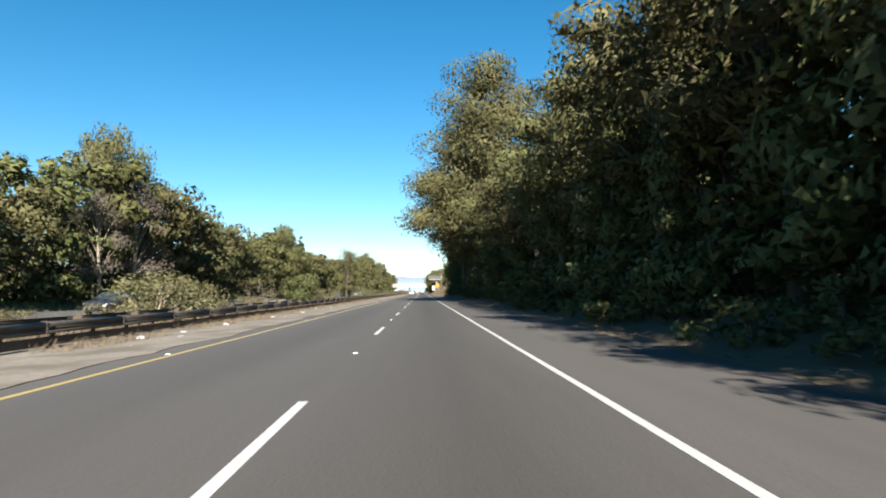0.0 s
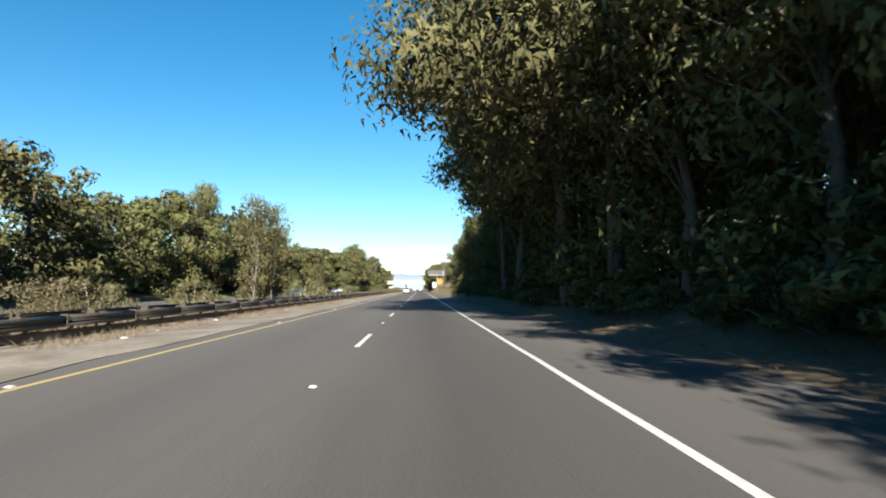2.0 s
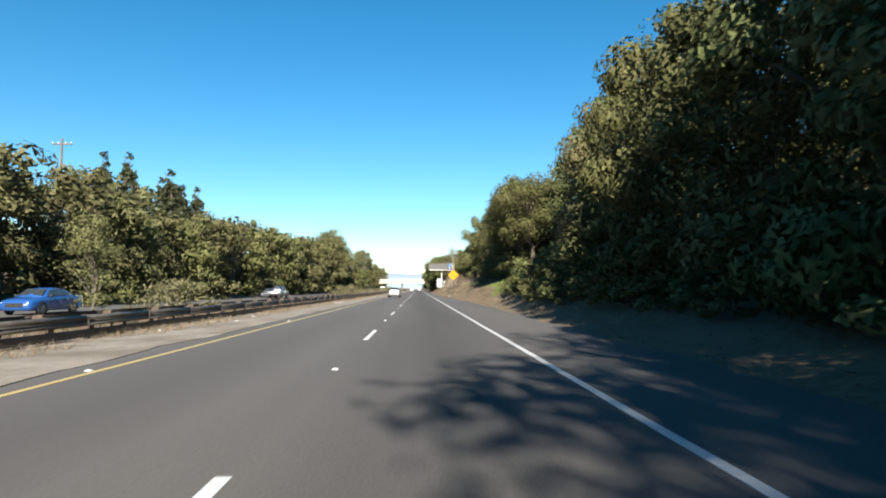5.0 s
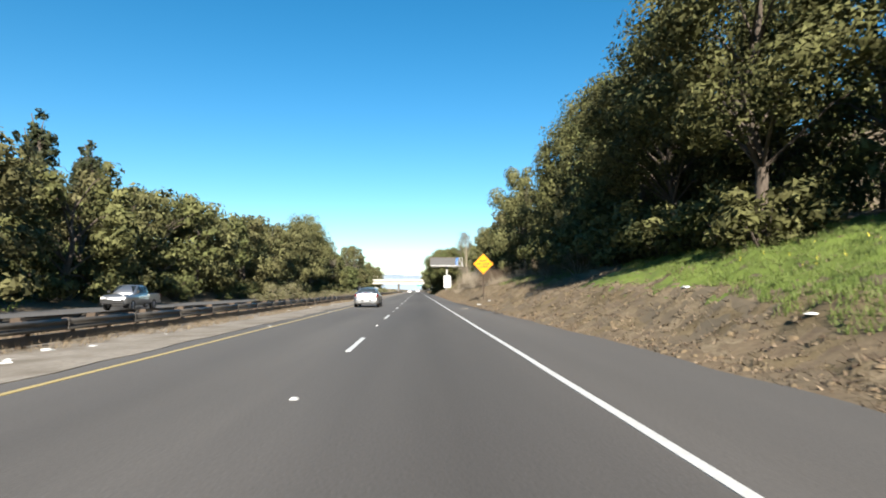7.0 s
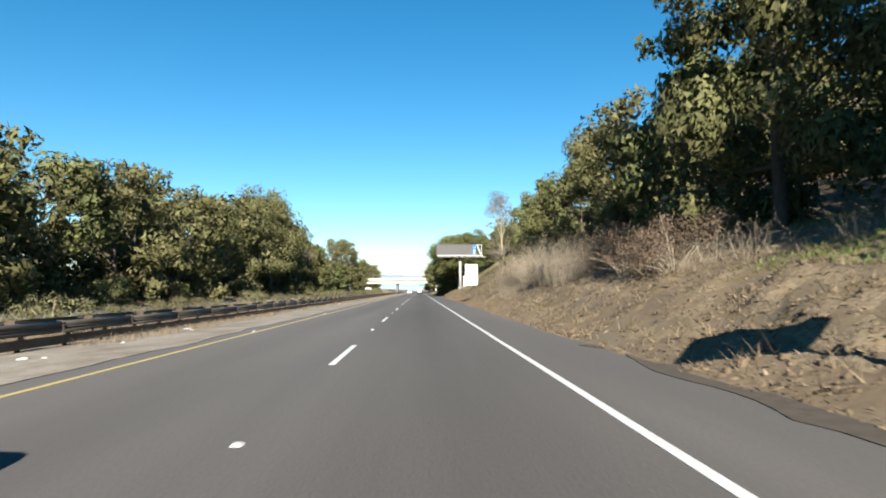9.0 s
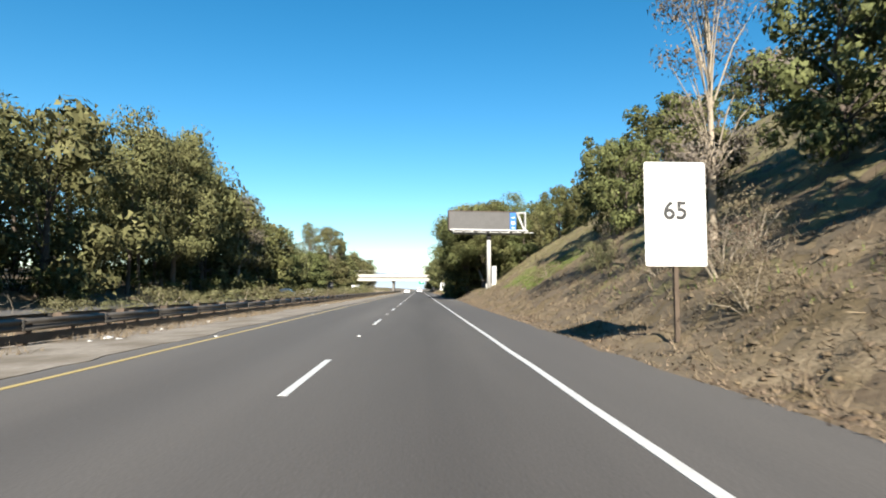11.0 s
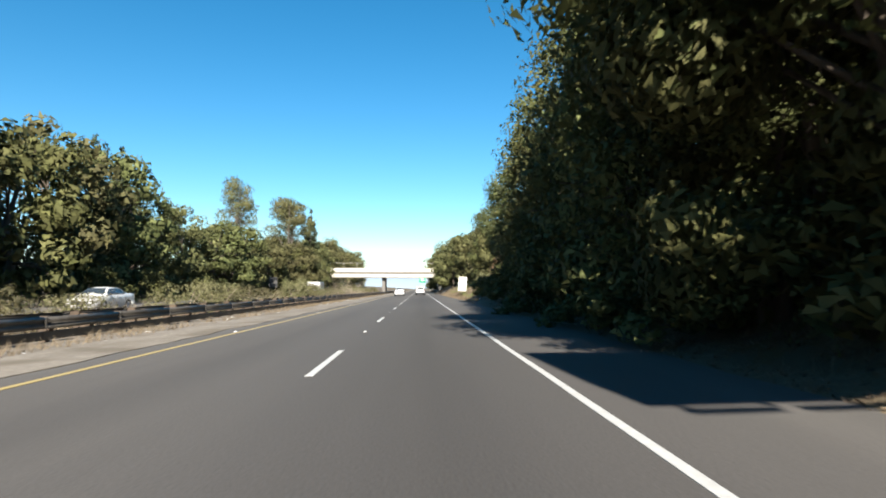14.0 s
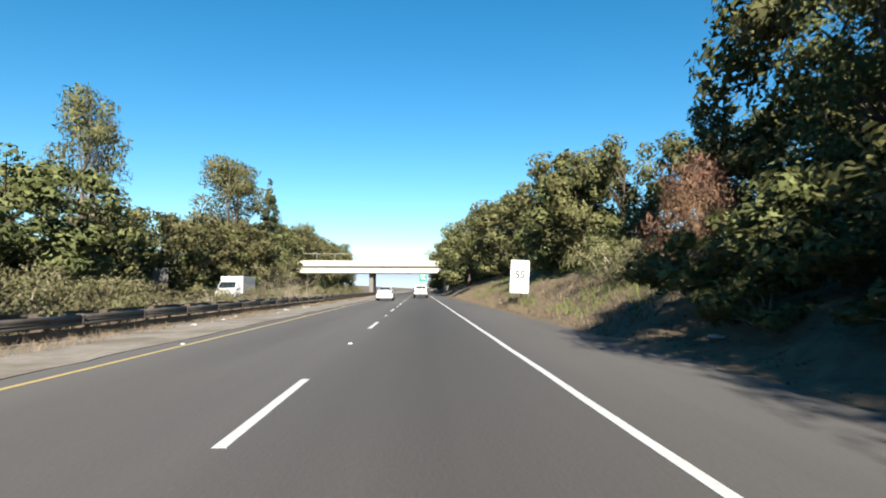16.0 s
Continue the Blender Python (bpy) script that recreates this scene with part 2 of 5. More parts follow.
M["litter_white"] = mat("litter_white", (0.48, 0.48, 0.468), (0.39, 0.39, 0.378), rough=0.7, rand=0.15)
# pale blue here is distance haze put into the colour
M["hazed_hill"] = mat("hazed_hill", (0.173, 0.221, 0.269), (0.158, 0.206, 0.25), rough=1.0, scale=0.004)


# ---- mesh helpers ----
def mesh(name, verts, faces, material, parent=None, label="", smooth=False):
    me = bpy.data.meshes.new(name)
    me.from_pydata([tuple(v) for v in verts], [], faces)
    me.materials.append(material)
    if smooth:
        me.polygons.foreach_set("use_smooth", [True] * len(me.polygons))
    me.update()
    ob = new(name, me)
    if parent:
        ob.parent = parent
    if label:
        ob["label"] = label
    return ob


def part(name, bm, material, parent=None, label="", smooth=False):
    me = bpy.data.meshes.new(name)
    bm.to_mesh(me)
    bm.free()
    me.materials.append(material)
    if smooth:
        me.polygons.foreach_set("use_smooth", [True] * len(me.polygons))
    ob = new(name, me)
    if parent:
        ob.parent = parent
    if label:
        ob["label"] = label
    return ob


def box(bm, lo, hi, bevel=0.0, m=None):
    """A bevelled block between two corners, added to bm."""
    lo, hi = Vector(lo), Vector(hi)
    r = bmesh.ops.create_cube(bm, size=1.0, matrix=Matrix.LocRotScale((lo + hi) / 2, None, hi - lo))
    vs = r["verts"]
    if bevel:
        es = list({e for v in vs for e in v.link_edges})
        r2 = bmesh.ops.bevel(bm, geom=es, offset=bevel, segments=1, affect="EDGES")
        vs = list({v for f in r2["faces"] for v in f.verts} | {v for v in vs if v.is_valid})
    if m is not None:
        bmesh.ops.transform(bm, matrix=m, verts=vs)
    return bm


def rod(bm, a, b, ra, rb=None, seg=10):
    """A tapered round bar from a to b."""
    a, b = Vector(a), Vector(b)
    d = b - a
    m = Matrix.Translation((a + b) / 2) @ d.to_track_quat("Z", "Y").to_matrix().to_4x4()
    bmesh.ops.create_cone(bm, cap_ends=True, segments=seg, radius1=ra, radius2=ra if rb is None else rb, depth=d.length, matrix=m)
    return bm


def empty(name, m=None):
    ob = new(name)
    ob.empty_display_size = 0.3
    if m is not None:
        ob.matrix_world = m
    return ob


def tube(verts, faces, pts, radii, seg=7):
    """A bent tapered tube appended to vertex and face lists."""
    base = len(verts)
    pts = [Vector(p) for p in pts]
    for i, p in enumerate(pts):
        d = (pts[min(i + 1, len(pts) - 1)] - pts[max(i - 1, 0)]).normalized()
        u = d.cross(Vector((0.3, 1, 0.1))).normalized()
        w = d.cross(u)
        for k in range(seg):
            a = 2 * math.pi * k / seg
            verts.append(p + (u * math.cos(a) + w * math.sin(a)) * radii[i])
    for i in range(len(pts) - 1):
        for k in range(seg):
            k2 = (k + 1) % seg
            faces.append((base + i * seg + k, base + i * seg + k2, base + (i + 1) * seg + k2, base + (i + 1) * seg + k))


def ramp_of(table):
    xs, ys = zip(*table)
    return lambda y: float(np.interp(y, xs, ys))


# ---- the land ----
EDGE = ramp_of([(-100, 5.6), (0, 5.6), (60, 5.2), (110, 4.7), (150, 4.9), (180, 4.9), (205, 4.4), (230, 3.9), (280, 4.2), (300, 4.3), (335, 5.0), (360, 5.2), (400, 5.0), (450, 4.6), (700, 5.0)])
SLOPE = ramp_of([(-100, 0.3), (120, 0.32), (150, 0.42), (200, 0.45), (250, 0.5), (275, 0.8), (330, 0.8), (350, 0.5), (380, 0.42), (420, 0.48), (500, 0.5), (700, 0.4)])
CAP = ramp_of([(-100, 3.5), (120, 4.0), (160, 8.0), (230, 9.0), (262, 40.0), (325, 60.0), (350, 45.0), (390, 22.0), (430, 14.0), (500, 9.0), (700, 6.0)])

HILL = ramp_of([(245, 0.0), (275, 1.0), (340, 1.0), (370, 0.0)])


def height(x, y):
    z = -0.03
    e = EDGE(y)
    if x > e:
        c = CAP(y)
        q = x - e
        z += c * (1 - math.exp(-SLOPE(y) * q / c)) * min(1.0, 0.35 + q * 0.25)
        z *= math.exp(-max(0, x - 120) / 200)
        z *= 1 - HILL(y) * 2.2 / (q + 2.2)
        z += 0.2 * min(q, 1.2) * (noise.noise((x * 0.7, y * 0.7, 3)) + 0.7 * noise.noise((x * 1.9, y * 1.9, 7)) + 0.4 * noise.noise((x * 3.7, y * 3.7, 9)))
        pad = math.exp(-(((x - 7.9) / 2.3) ** 2 + ((y - 328.0) / 4.6) ** 2))
        z += (0.9 + 0.26 * (x - 6.0) - z) * min(1.0, 1.6 * pad)
    elif x < -28:
        q = -28 - x
        z += 7 * (1 - math.exp(-0.22 * q / 7)) * math.exp(-max(0, q - 120) / 200)
    if x < -7:
        z -= 0.16 * min(1.0, (-7 - x) / 2.0)
    if -16 < x < -9.6:
        z += 0.1 * noise.noise((x * 0.5, y * 0.5, 1))
    return z


def build_ground():
    xs = [-3000, -1200, -600, -300, -180, -120, -90, -75] + list(np.arange(-64, -28, 3.0)) + [-28, -27.2, -22, -16.6, -15.5, -14, -12.5, -11, -9.6, -9.2, -6, -2, 2, 3.4]
    xs += list(np.arange(3.8, 14, 0.3)) + list(np.arange(14, 40, 1.2)) + [42, 46, 52, 60, 75, 95, 120, 150, 200, 300, 600, 1200, 3000]
    ys = [-400, -250, -160, -100, -60, -30] + list(np.arange(-20, 160, 1.8)) + list(np.arange(160, 460, 0.9)) + list(np.arange(460, 640, 4.0)) + [660, 700, 760, 850, 1000, 1300, 1800, 2600, 4200]
    nx = len(xs)
    verts = [(x, y, height(x, y)) for y in ys for x in xs]
    faces = [(j * nx + i, j * nx + i + 1, (j + 1) * nx + i + 1, (j + 1) * nx + i) for j in range(len(ys) - 1) for i in range(nx - 1)]
    return tagged(mesh("ground", verts, faces, M["soil"], smooth=True), "brown soil and dry leaf litter beside the highway", "ground", kind="structure")


def strip(name, x0, x1, y0, y1, z, material, step=6.0, wob=0.0, seed=0, thick=0.02, both=False, tilt=0.0):
    """A long flat strip with a slightly ragged edge and some thickness."""
    ys = np.arange(y0, y1 + 0.01, step)
    verts, faces = [], []
    for y in ys:
        w = wob * noise.noise((y * 0.31, seed, 0)) + 0.4 * wob * noise.noise((y * 1.3, seed, 5))
        a = x0(y) if callable(x0) else x0
        b = x1(y) if callable(x1) else x1
        a = a + (w if both else 0)
        verts += [(a, y, z + tilt - thick), (a, y, z + tilt), (b + w, y, z), (b + w, y, z - thick)]
    for i in range(len(ys) - 1):
        k = 4 * i
        for c in range(3):
            faces.append((k + c, k + c + 4, k + c + 5, k + c + 1))
    return mesh(name, verts, faces, material)


build_ground()
tagged(strip("road", -5.95, lambda y: EDGE(y) + 0.1, -60, 900, 0.0, M["asphalt"], step=1.0, wob=0.35, seed=2, thick=0.04), "grey worn asphalt highway with paler wheel tracks", "road", kind="structure")
tagged(strip("verge", -10.3, -5.75, -60, 900, 0.016, M["gravel"], step=0.8, wob=0.3, seed=9, thick=0.08, tilt=-0.16), "pale dusty gravel verge beside the highway", "verge", kind="structure")
tagged(strip("opposite_road", -27.5, -16.2, -60, 900, -0.13, M["asphalt_far"], step=6, wob=0.2, seed=5, thick=0.06), "pale grey opposite carriageway beyond the median", "road", kind="structure")

tagged(strip("gutter", lambda y: EDGE(y) - 0.12, lambda y: EDGE(y) + 0.5, 198, 226, 0.012, M["damp_soil"], step=0.5, wob=0.5, seed=13, thick=0.012, both=True), "dark damp soil along the edge of the pavement", "gutter", kind="structure")

# lane markings
DASH0, PERIOD = 3.48, 14.63
lane = tagged(empty("lane_line"), "broken white lane line with reflective markers", "lane marking", kind="structure")


def dash_mesh():
    bm = bmesh.new()
    box(bm, (-0.06, 0, 0.0), (0.06, 3.66, 0.007))
    me = bpy.data.meshes.new("dash")
    bm.to_mesh(me)
    bm.free()
    me.materials.append(M["white_paint"])
    return me


def marker_mesh():
    bm = bmesh.new()
    bmesh.ops.create_cone(bm, cap_ends=True, segments=4, radius1=0.075, radius2=0.045, depth=0.022, matrix=pose(0, 0, 0.011, 0, 0, 45))
    me = bpy.data.meshes.new("marker")
    bm.to_mesh(me)
    bm.free()
    me.materials.append(M["white_paint"])
    return me


dm, km = dash_mesh(), marker_mesh()
for k in range(-2, 58):
    d = new("dash", dm)
    d.parent, d.location = lane, (-1.43, DASH0 + k * PERIOD, 0.0)
    d = new("marker", km)
    d.parent, d.location = lane, (-1.43, DASH0 + k * PERIOD + 9.15, 0.0)
    d = new("marker", km)
    d.parent, d.location = lane, (-5.32, DASH0 + k * PERIOD + 9.15, 0.0)
for nm, x0, x1, mt, lb in (("edge_line", 2.09, 2.21, "white_paint", "solid white edge line"), ("median_line", -5.22, -5.10, "yellow_paint", "solid yellow line along the median")):
    tagged(strip(nm, x0, x1, -60, 850, 0.006, M[mt], step=2.0, wob=0.02, seed=4, thick=0.006, both=True), lb, "lane marking", kind="structure")


# ---- plants ----
def leaf_cloud(centres, radii, count, size, rng, droop=0.0, aspect=0.5, flat=0.75, hollow=0.45):
    """Leaf blades (pointed triangles) round cluster centres, denser near their surface. Returns vertices, faces and normals
    that follow the clump's roundness."""
    centres, radii = np.array(centres, float), np.array(radii, float)
    w = radii ** 2
    which = rng.choice(len(centres), count, p=w / w.sum())
    d = rng.normal(size=(count, 3))
    d /= np.linalg.norm(d, axis=1)[:, None]
    r = (hollow + (1.12 - hollow) * rng.random(count) ** 0.7) * radii[which]
    c = centres[which] + d * r[:, None] * np.array([1, 1, flat])
    a = rng.normal(size=(count, 3))
    a -= 0.75 * (a * d).sum(1)[:, None] * d
    a[:, 2] -= droop
    a /= np.linalg.norm(a, axis=1)[:, None]
    b = np.cross(a, d + rng.normal(size=(count, 3)) * 0.4)
    b /= np.linalg.norm(b, axis=1)[:, None] + 1e-9
    own = np.cross(b, a)
    back = (own * d).sum(1) < 0
    b[back] *= -1
    own[back] *= -1
    s = size * (0.6 + 0.8 * rng.random(count))[:, None]
    verts = np.stack([c - a * s * 0.6 - b * s * aspect, c - a * s + b * s * aspect, c + a * s], 1)
    geo = np.cross(verts[:, 1] - verts[:, 0], verts[:, 2] - verts[:, 0])
    turn = (geo * d).sum(1) < 0
    verts[turn] = verts[turn][:, ::-1]
    n = 0.75 * d + 0.5 * own
    n[:, 2] += 0.12
    n /= np.linalg.norm(n, axis=1)[:, None] + 1e-9
    return verts.reshape(-1, 3), np.arange(count * 3).reshape(-1, 3), np.repeat(n, 3, axis=0)


def fast_mesh(name, verts, faces, material, normals=None):
    me = bpy.data.meshes.new(name)
    nf = len(faces)
    me.vertices.add(len(verts))
    me.vertices.foreach_set("co", np.asarray(verts, np.float32).ravel())
    me.loops.add(nf * 3)
    me.loops.foreach_set("vertex_index", np.asarray(faces, np.int32).ravel())
    me.polygons.add(nf)
    me.polygons.foreach_set("loop_start", np.arange(0, nf * 3, 3, dtype=np.int32))
    me.update(calc_edges=True)
    me.materials.append(material)
    if normals is not None:
        me.polygons.foreach_set("use_smooth", [True] * nf)
        me.normals_split_custom_set_from_vertices(normals.tolist())
    return me


def envelope(kind, h, r, rng, n):
    """Cluster centres and radii of a crown."""
    cs, rs = [], []
    for i in range(n):
        u, a = rng.random(), rng.random() * 2 * math.pi
        if kind == "euc":
            z = h * (0.24 + 0.74 * u)
            e = r * (0.5 + 0.5 * math.sin(math.pi * min(1, (z / h - 0.12) / 0.86) ** 0.8)) * (0.45 + 0.55 * rng.random())
            q = (0.06 + 0.055 * rng.random()) * h
            e *= 1.0 if z < 0.8 * h else 0.75
        elif kind == "high":
            z = h * (0.46 + 0.52 * u)
            e = r * (0.45 + 0.55 * math.sin(math.pi * u ** 0.8)) * (0.4 + 0.6 * rng.random())
            q = (0.05 + 0.05 * rng.random()) * h
        elif kind == "tall":
            z = h * (0.05 + 0.87 * u)
            e = r * max(0.2, 1 - max(0.0, z / h - 0.3) ** 1.6 * 1.35) * (0.4 + 0.6 * rng.random() ** 0.5)
            q = (0.07 + 0.045 * rng.random()) * h * 0.85
        elif kind == "oak":
            z = h * (0.06 + 0.84 * u)
            e = r * math.sqrt(max(0.05, 1 - ((z / h - 0.4) / 0.62) ** 2)) * (0.35 + 0.65 * rng.random() ** 0.6)
            q = (0.17 + 0.15 * rng.random() ** 1.5) * r
        elif kind == "dome":
            z = h * (0.3 + 0.6 * u)
            e = r * math.sqrt(max(0.05, 1 - ((z / h - 0.56) / 0.42) ** 2)) * (0.3 + 0.7 * rng.random() ** 0.6)
            q = (0.16 + 0.14 * rng.random()) * r
        elif kind == "pine":
            z = h * (0.1 + 0.88 * u)
            e = r * (1.02 - z / h) ** 0.85 * (0.55 + 0.45 * rng.random())
            q = 0.1 * h * (1.15 - z / h) * (0.5 + 0.4 * rng.random())
        else:
            z = h * (0.1 + 0.75 * u)
            e = r * math.sqrt(max(0.05, 1 - (z / h) ** 2)) * math.sqrt(rng.random())
            q = (0.16 + 0.12 * rng.random()) * h
        cs.append((e * math.cos(a), e * math.sin(a), z))
        rs.append(q)
    return cs, rs


def make_plant(name, kind, h, r, clusters, leaves, size, leaf_mat, bark_mat, seed, droop=0.0, aspect=0.5, trunk=0.02, hollow=0.45, limbs=9, core=0.0, split=False):
    """A tree or shrub: a tapered trunk with limbs and a crown of many leaf blades."""
    rng = np.random.default_rng(seed)
    cs, rs = envelope(kind, h, r, rng, clusters)
    root = empty(name)
    v, f = [], []
    if kind == "shrub":
        for i in range(limbs):
            c = cs[rng.integers(len(cs))]
            tube(v, f, [(c[0] * 0.1, c[1] * 0.1, -0.2), (c[0] * 0.5, c[1] * 0.5, c[2] * 0.6), (c[0], c[1], c[2] * 1.05)], [0.035, 0.025, 0.008], 5)
    else:
        bend = [Vector((rng.normal() * 0.02 * h, rng.normal() * 0.02 * h, 0)) for _ in range(4)]
        top = h * (0.95 if kind != "oak" else 0.7)
        pts = [(0, 0, -0.8)] + [tuple(bend[i] * (i + 1) * 0.5 + Vector((0, 0, top * (i + 1) / 4))) for i in range(4)]
        rad = [trunk * h * 1.25, trunk * h, trunk * h * 0.72, trunk * h * 0.42, trunk * h * 0.1]
        tube(v, f, pts, rad, 9)
        order = rng.permutation(len(cs))[:limbs]
        for i in order:
            c = Vector(cs[i])
            z0 = max(0.12 * h, c.z - (0.28 if kind == "euc" else 0.2) * h - 0.2 * math.hypot(c.x, c.y))
            z0 = min(z0, top * 0.9)
            t = z0 / top * 4 - 1
            k = int(max(0, min(2, math.floor(t))))
            g = max(0.0, min(1.0, t - k))
            s = Vector(pts[k + 1]).lerp(Vector(pts[k + 2]), g)
            mid = s.lerp(c, 0.5) + Vector((0, 0, 0.04 * h))
            r0 = trunk * h * 0.42 * (1 - 0.6 * z0 / h)
            if split:
                bv, bf = [], []
                tube(bv, bf, [s, mid, c], [r0, r0 * 0.6, r0 * 0.15], 6)
                mesh("limb", bv, bf, bark_mat, root, smooth=True)
                continue
            tube(v, f, [s, mid, c], [r0, r0 * 0.6, r0 * 0.15], 6)
    mesh("trunk", v, f, bark_mat, root, smooth=True)
    lv, lf, ln = leaf_cloud(cs, rs, leaves, size, rng, droop, aspect, hollow=hollow)
    if core:
        cv, cf, cn = leaf_cloud(cs, np.array(rs) * 0.6, int(leaves * core * 1.5), size * 1.35, rng, droop, 0.6, hollow=0.05)
        lf = np.concatenate([lf, cf + len(lv)])
        lv, ln = np.concatenate([lv, cv]), np.concatenate([ln, cn])
    crown = new("crown", fast_mesh("crown", lv, lf, leaf_mat, ln))
    crown.parent = root
    return root


def make_twigs(name, h, r, count, seed, material, weep=0.25, spread=1.1):
    """A bare shrub of many thin arching stems."""
    rng = np.random.default_rng(seed)
    root = empty(name)
    v, f = [], []
    for i in range(count):
        a, o = rng.random() * 6.283, rng.random() ** 0.6 * r * 0.75
        p0 = Vector((o * math.cos(a), o * math.sin(a), -0.15))
        lean, b = rng.random() ** 0.8 * spread, a + rng.normal() * 1.2
        run = Vector((math.sin(lean) * math.cos(b), math.sin(lean) * math.sin(b), math.cos(lean)))
        ln = h * (0.45 + 0.6 * rng.random())
        p1 = p0 + run * ln * 0.5 + Vector((rng.normal() * 0.06, rng.normal() * 0.06, weep * 0.3)) * h
        p2 = p0 + run * ln + Vector((rng.normal() * 0.12, rng.normal() * 0.12, -0.1 * lean)) * h
        tube(v, f, [p0, p1, p2], [0.007, 0.005, 0.0015], 3)
        for k in range(5):
            s = p0.lerp(p1, 0.5).lerp(p2, rng.random())
            e = s + Vector((rng.normal() * 0.5, rng.normal() * 0.5, rng.normal() * 0.35 + 0.15)) * h * 0.22
            tube(v, f, [s, e], [0.003, 0.001], 3)
    mesh("brushwood", v, f, material, root)
    return root


def tree_kinds(tier, k, z):
    """Each tree kind: finely leaved for the bank beside the lanes, coarser for what stands far off."""
    proto("euc1" + tier, lambda: make_plant("eucalyptus_tree", "euc", 20, 4.6, 64, int(28000 * k), 0.135 * z, M["leaf_euc"], M["bark_pale"], 1, droop=0.9, aspect=0.4, trunk=0.008, limbs=18, core=0.06 * (z < 2.6)), "tall eucalyptus with olive hanging leaves and pale trunk", "tree")
    proto("euc2" + tier, lambda: make_plant("eucalyptus_tree", "euc", 20, 5.6, 72, int(30000 * k), 0.135 * z, M["leaf_euc"], M["bark_pale"], 2, droop=0.9, aspect=0.4, trunk=0.008, limbs=18, core=0.06 * (z < 2.6)), "broad eucalyptus with drooping olive foliage", "tree")
    proto("oak1" + tier, lambda: make_plant("oak_tree", "oak", 10, 4.5, 46, int(14000 * k), 0.124 * z, M["leaf_oak"], M["bark"], 4, aspect=0.6, hollow=0.66, trunk=0.022, limbs=12, core=0.12 * (z < 2.6)), "dense evergreen oak with dark green rounded crown", "tree")
    proto("oak2" + tier, lambda: make_plant("oak_tree", "oak", 10, 4.1, 46, int(14000 * k), 0.124 * z, M["leaf_oak"], M["bark"], 5, aspect=0.6, hollow=0.66, trunk=0.024, limbs=12, core=0.12 * (z < 2.6)), "evergreen oak with uneven olive-green crown", "tree")
    proto("oak3" + tier, lambda: make_plant("oak_tree", "oak", 10, 4.3, 46, int(14000 * k), 0.124 * z, M["leaf_euc"], M["bark"], 35, aspect=0.55, hollow=0.66, trunk=0.02, limbs=12, core=0.12 * (z < 2.6)), "bushy olive-coloured tree beside the highway", "tree")
    proto("tall1" + tier, lambda: make_plant("tall_tree", "tall", 18, 4.7, 120, int(10500 * k), 0.155 * z, M["leaf_oak"], M["bark"], 51, droop=0.2, aspect=0.55, hollow=0.58, trunk=0.014, limbs=16, core=0.14 * (z < 2.6)), "tall dense dark evergreen tree on the bank", "tree")
    proto("tall2" + tier, lambda: make_plant("tall_tree", "tall", 18, 5.0, 120, int(10500 * k), 0.155 * z, M["leaf_oak"], M["bark"], 52, droop=0.2, aspect=0.55, hollow=0.58, trunk=0.014, limbs=16, core=0.14 * (z < 2.6)), "tall evergreen tree with thick dark foliage to the ground", "tree")


LIB = {}
def proto(key, maker, label, category):
    LIB[key] = (maker, label, category)


tree_kinds("", 1.0, 1.0)
tree_kinds("_mid", 0.36, 1.5)
tree_kinds("_far", 0.25, 1.7)
proto("euc3", lambda: make_plant("eucalyptus_tree", "euc", 18, 4.2, 26, 5500, 0.24, M["leaf_euc"], M["bark_pale"], 3, droop=0.9, aspect=0.36, trunk=0.014, limbs=14), "thin open eucalyptus with sparse grey-green foliage", "tree")
proto("high", lambda: make_plant("eucalyptus_tree", "high", 20, 5.8, 64, 11000, 0.21, M["leaf_euc"], M["bark_pale"], 31, droop=0.9, aspect=0.4, trunk=0.012, limbs=22, core=0.1), "eucalyptus leaning over the lanes with a high crown", "tree")
proto("pepper", lambda: make_plant("pepper_tree", "euc", 12, 3.4, 64, 20000, 0.11, M["leaf_bright"], M["bark"], 63, droop=1.4, aspect=0.32, trunk=0.018, limbs=16, core=0.08), "bright green weeping pepper tree on the bank", "tree")
proto("dome", lambda: make_plant("spreading_tree", "dome", 12, 4.6, 70, 20000, 0.11, M["leaf_oak"], M["bark"], 67, droop=0.3, aspect=0.5, trunk=0.016, hollow=0.6, limbs=22, core=0.1), "spreading evergreen tree leaning over the shoulder", "tree")
proto("slim", lambda: make_plant("young_eucalyptus", "euc", 8, 1.25, 36, 3600, 0.1, M["leaf_euc"], M["bark_pale"], 17, droop=0.7, aspect=0.35, trunk=0.009, limbs=24, split=True), "slender young eucalyptus standing behind the guardrail", "tree")
proto("pine1", lambda: make_plant("redwood_tree", "pine", 26, 4.4, 110, 7000, 0.42, M["leaf_pine"], M["bark"], 6, droop=0.3, aspect=0.4, trunk=0.016, limbs=10), "tall pointed redwood with dark green foliage", "tree")
proto("bush1", lambda: make_plant("bush", "shrub", 2.2, 1.7, 30, 2800, 0.068, M["leaf_shrub"], M["twig"], 7, droop=-0.8, aspect=0.4, limbs=14), "olive coyote bush growing in the median", "bush")
proto("bush2", lambda: make_plant("bush", "shrub", 2.2, 1.9, 34, 2800, 0.068, M["leaf_shrub"], M["twig"], 8, droop=-0.8, aspect=0.4, limbs=14), "yellowish green shrub growing behind the guardrail", "bush")
proto("bush3", lambda: make_plant("bush", "shrub", 3.0, 2.0, 26, 6000, 0.10, M["leaf_bright"], M["twig"], 9, aspect=0.5, limbs=20), "bright green leafy bush", "bush")
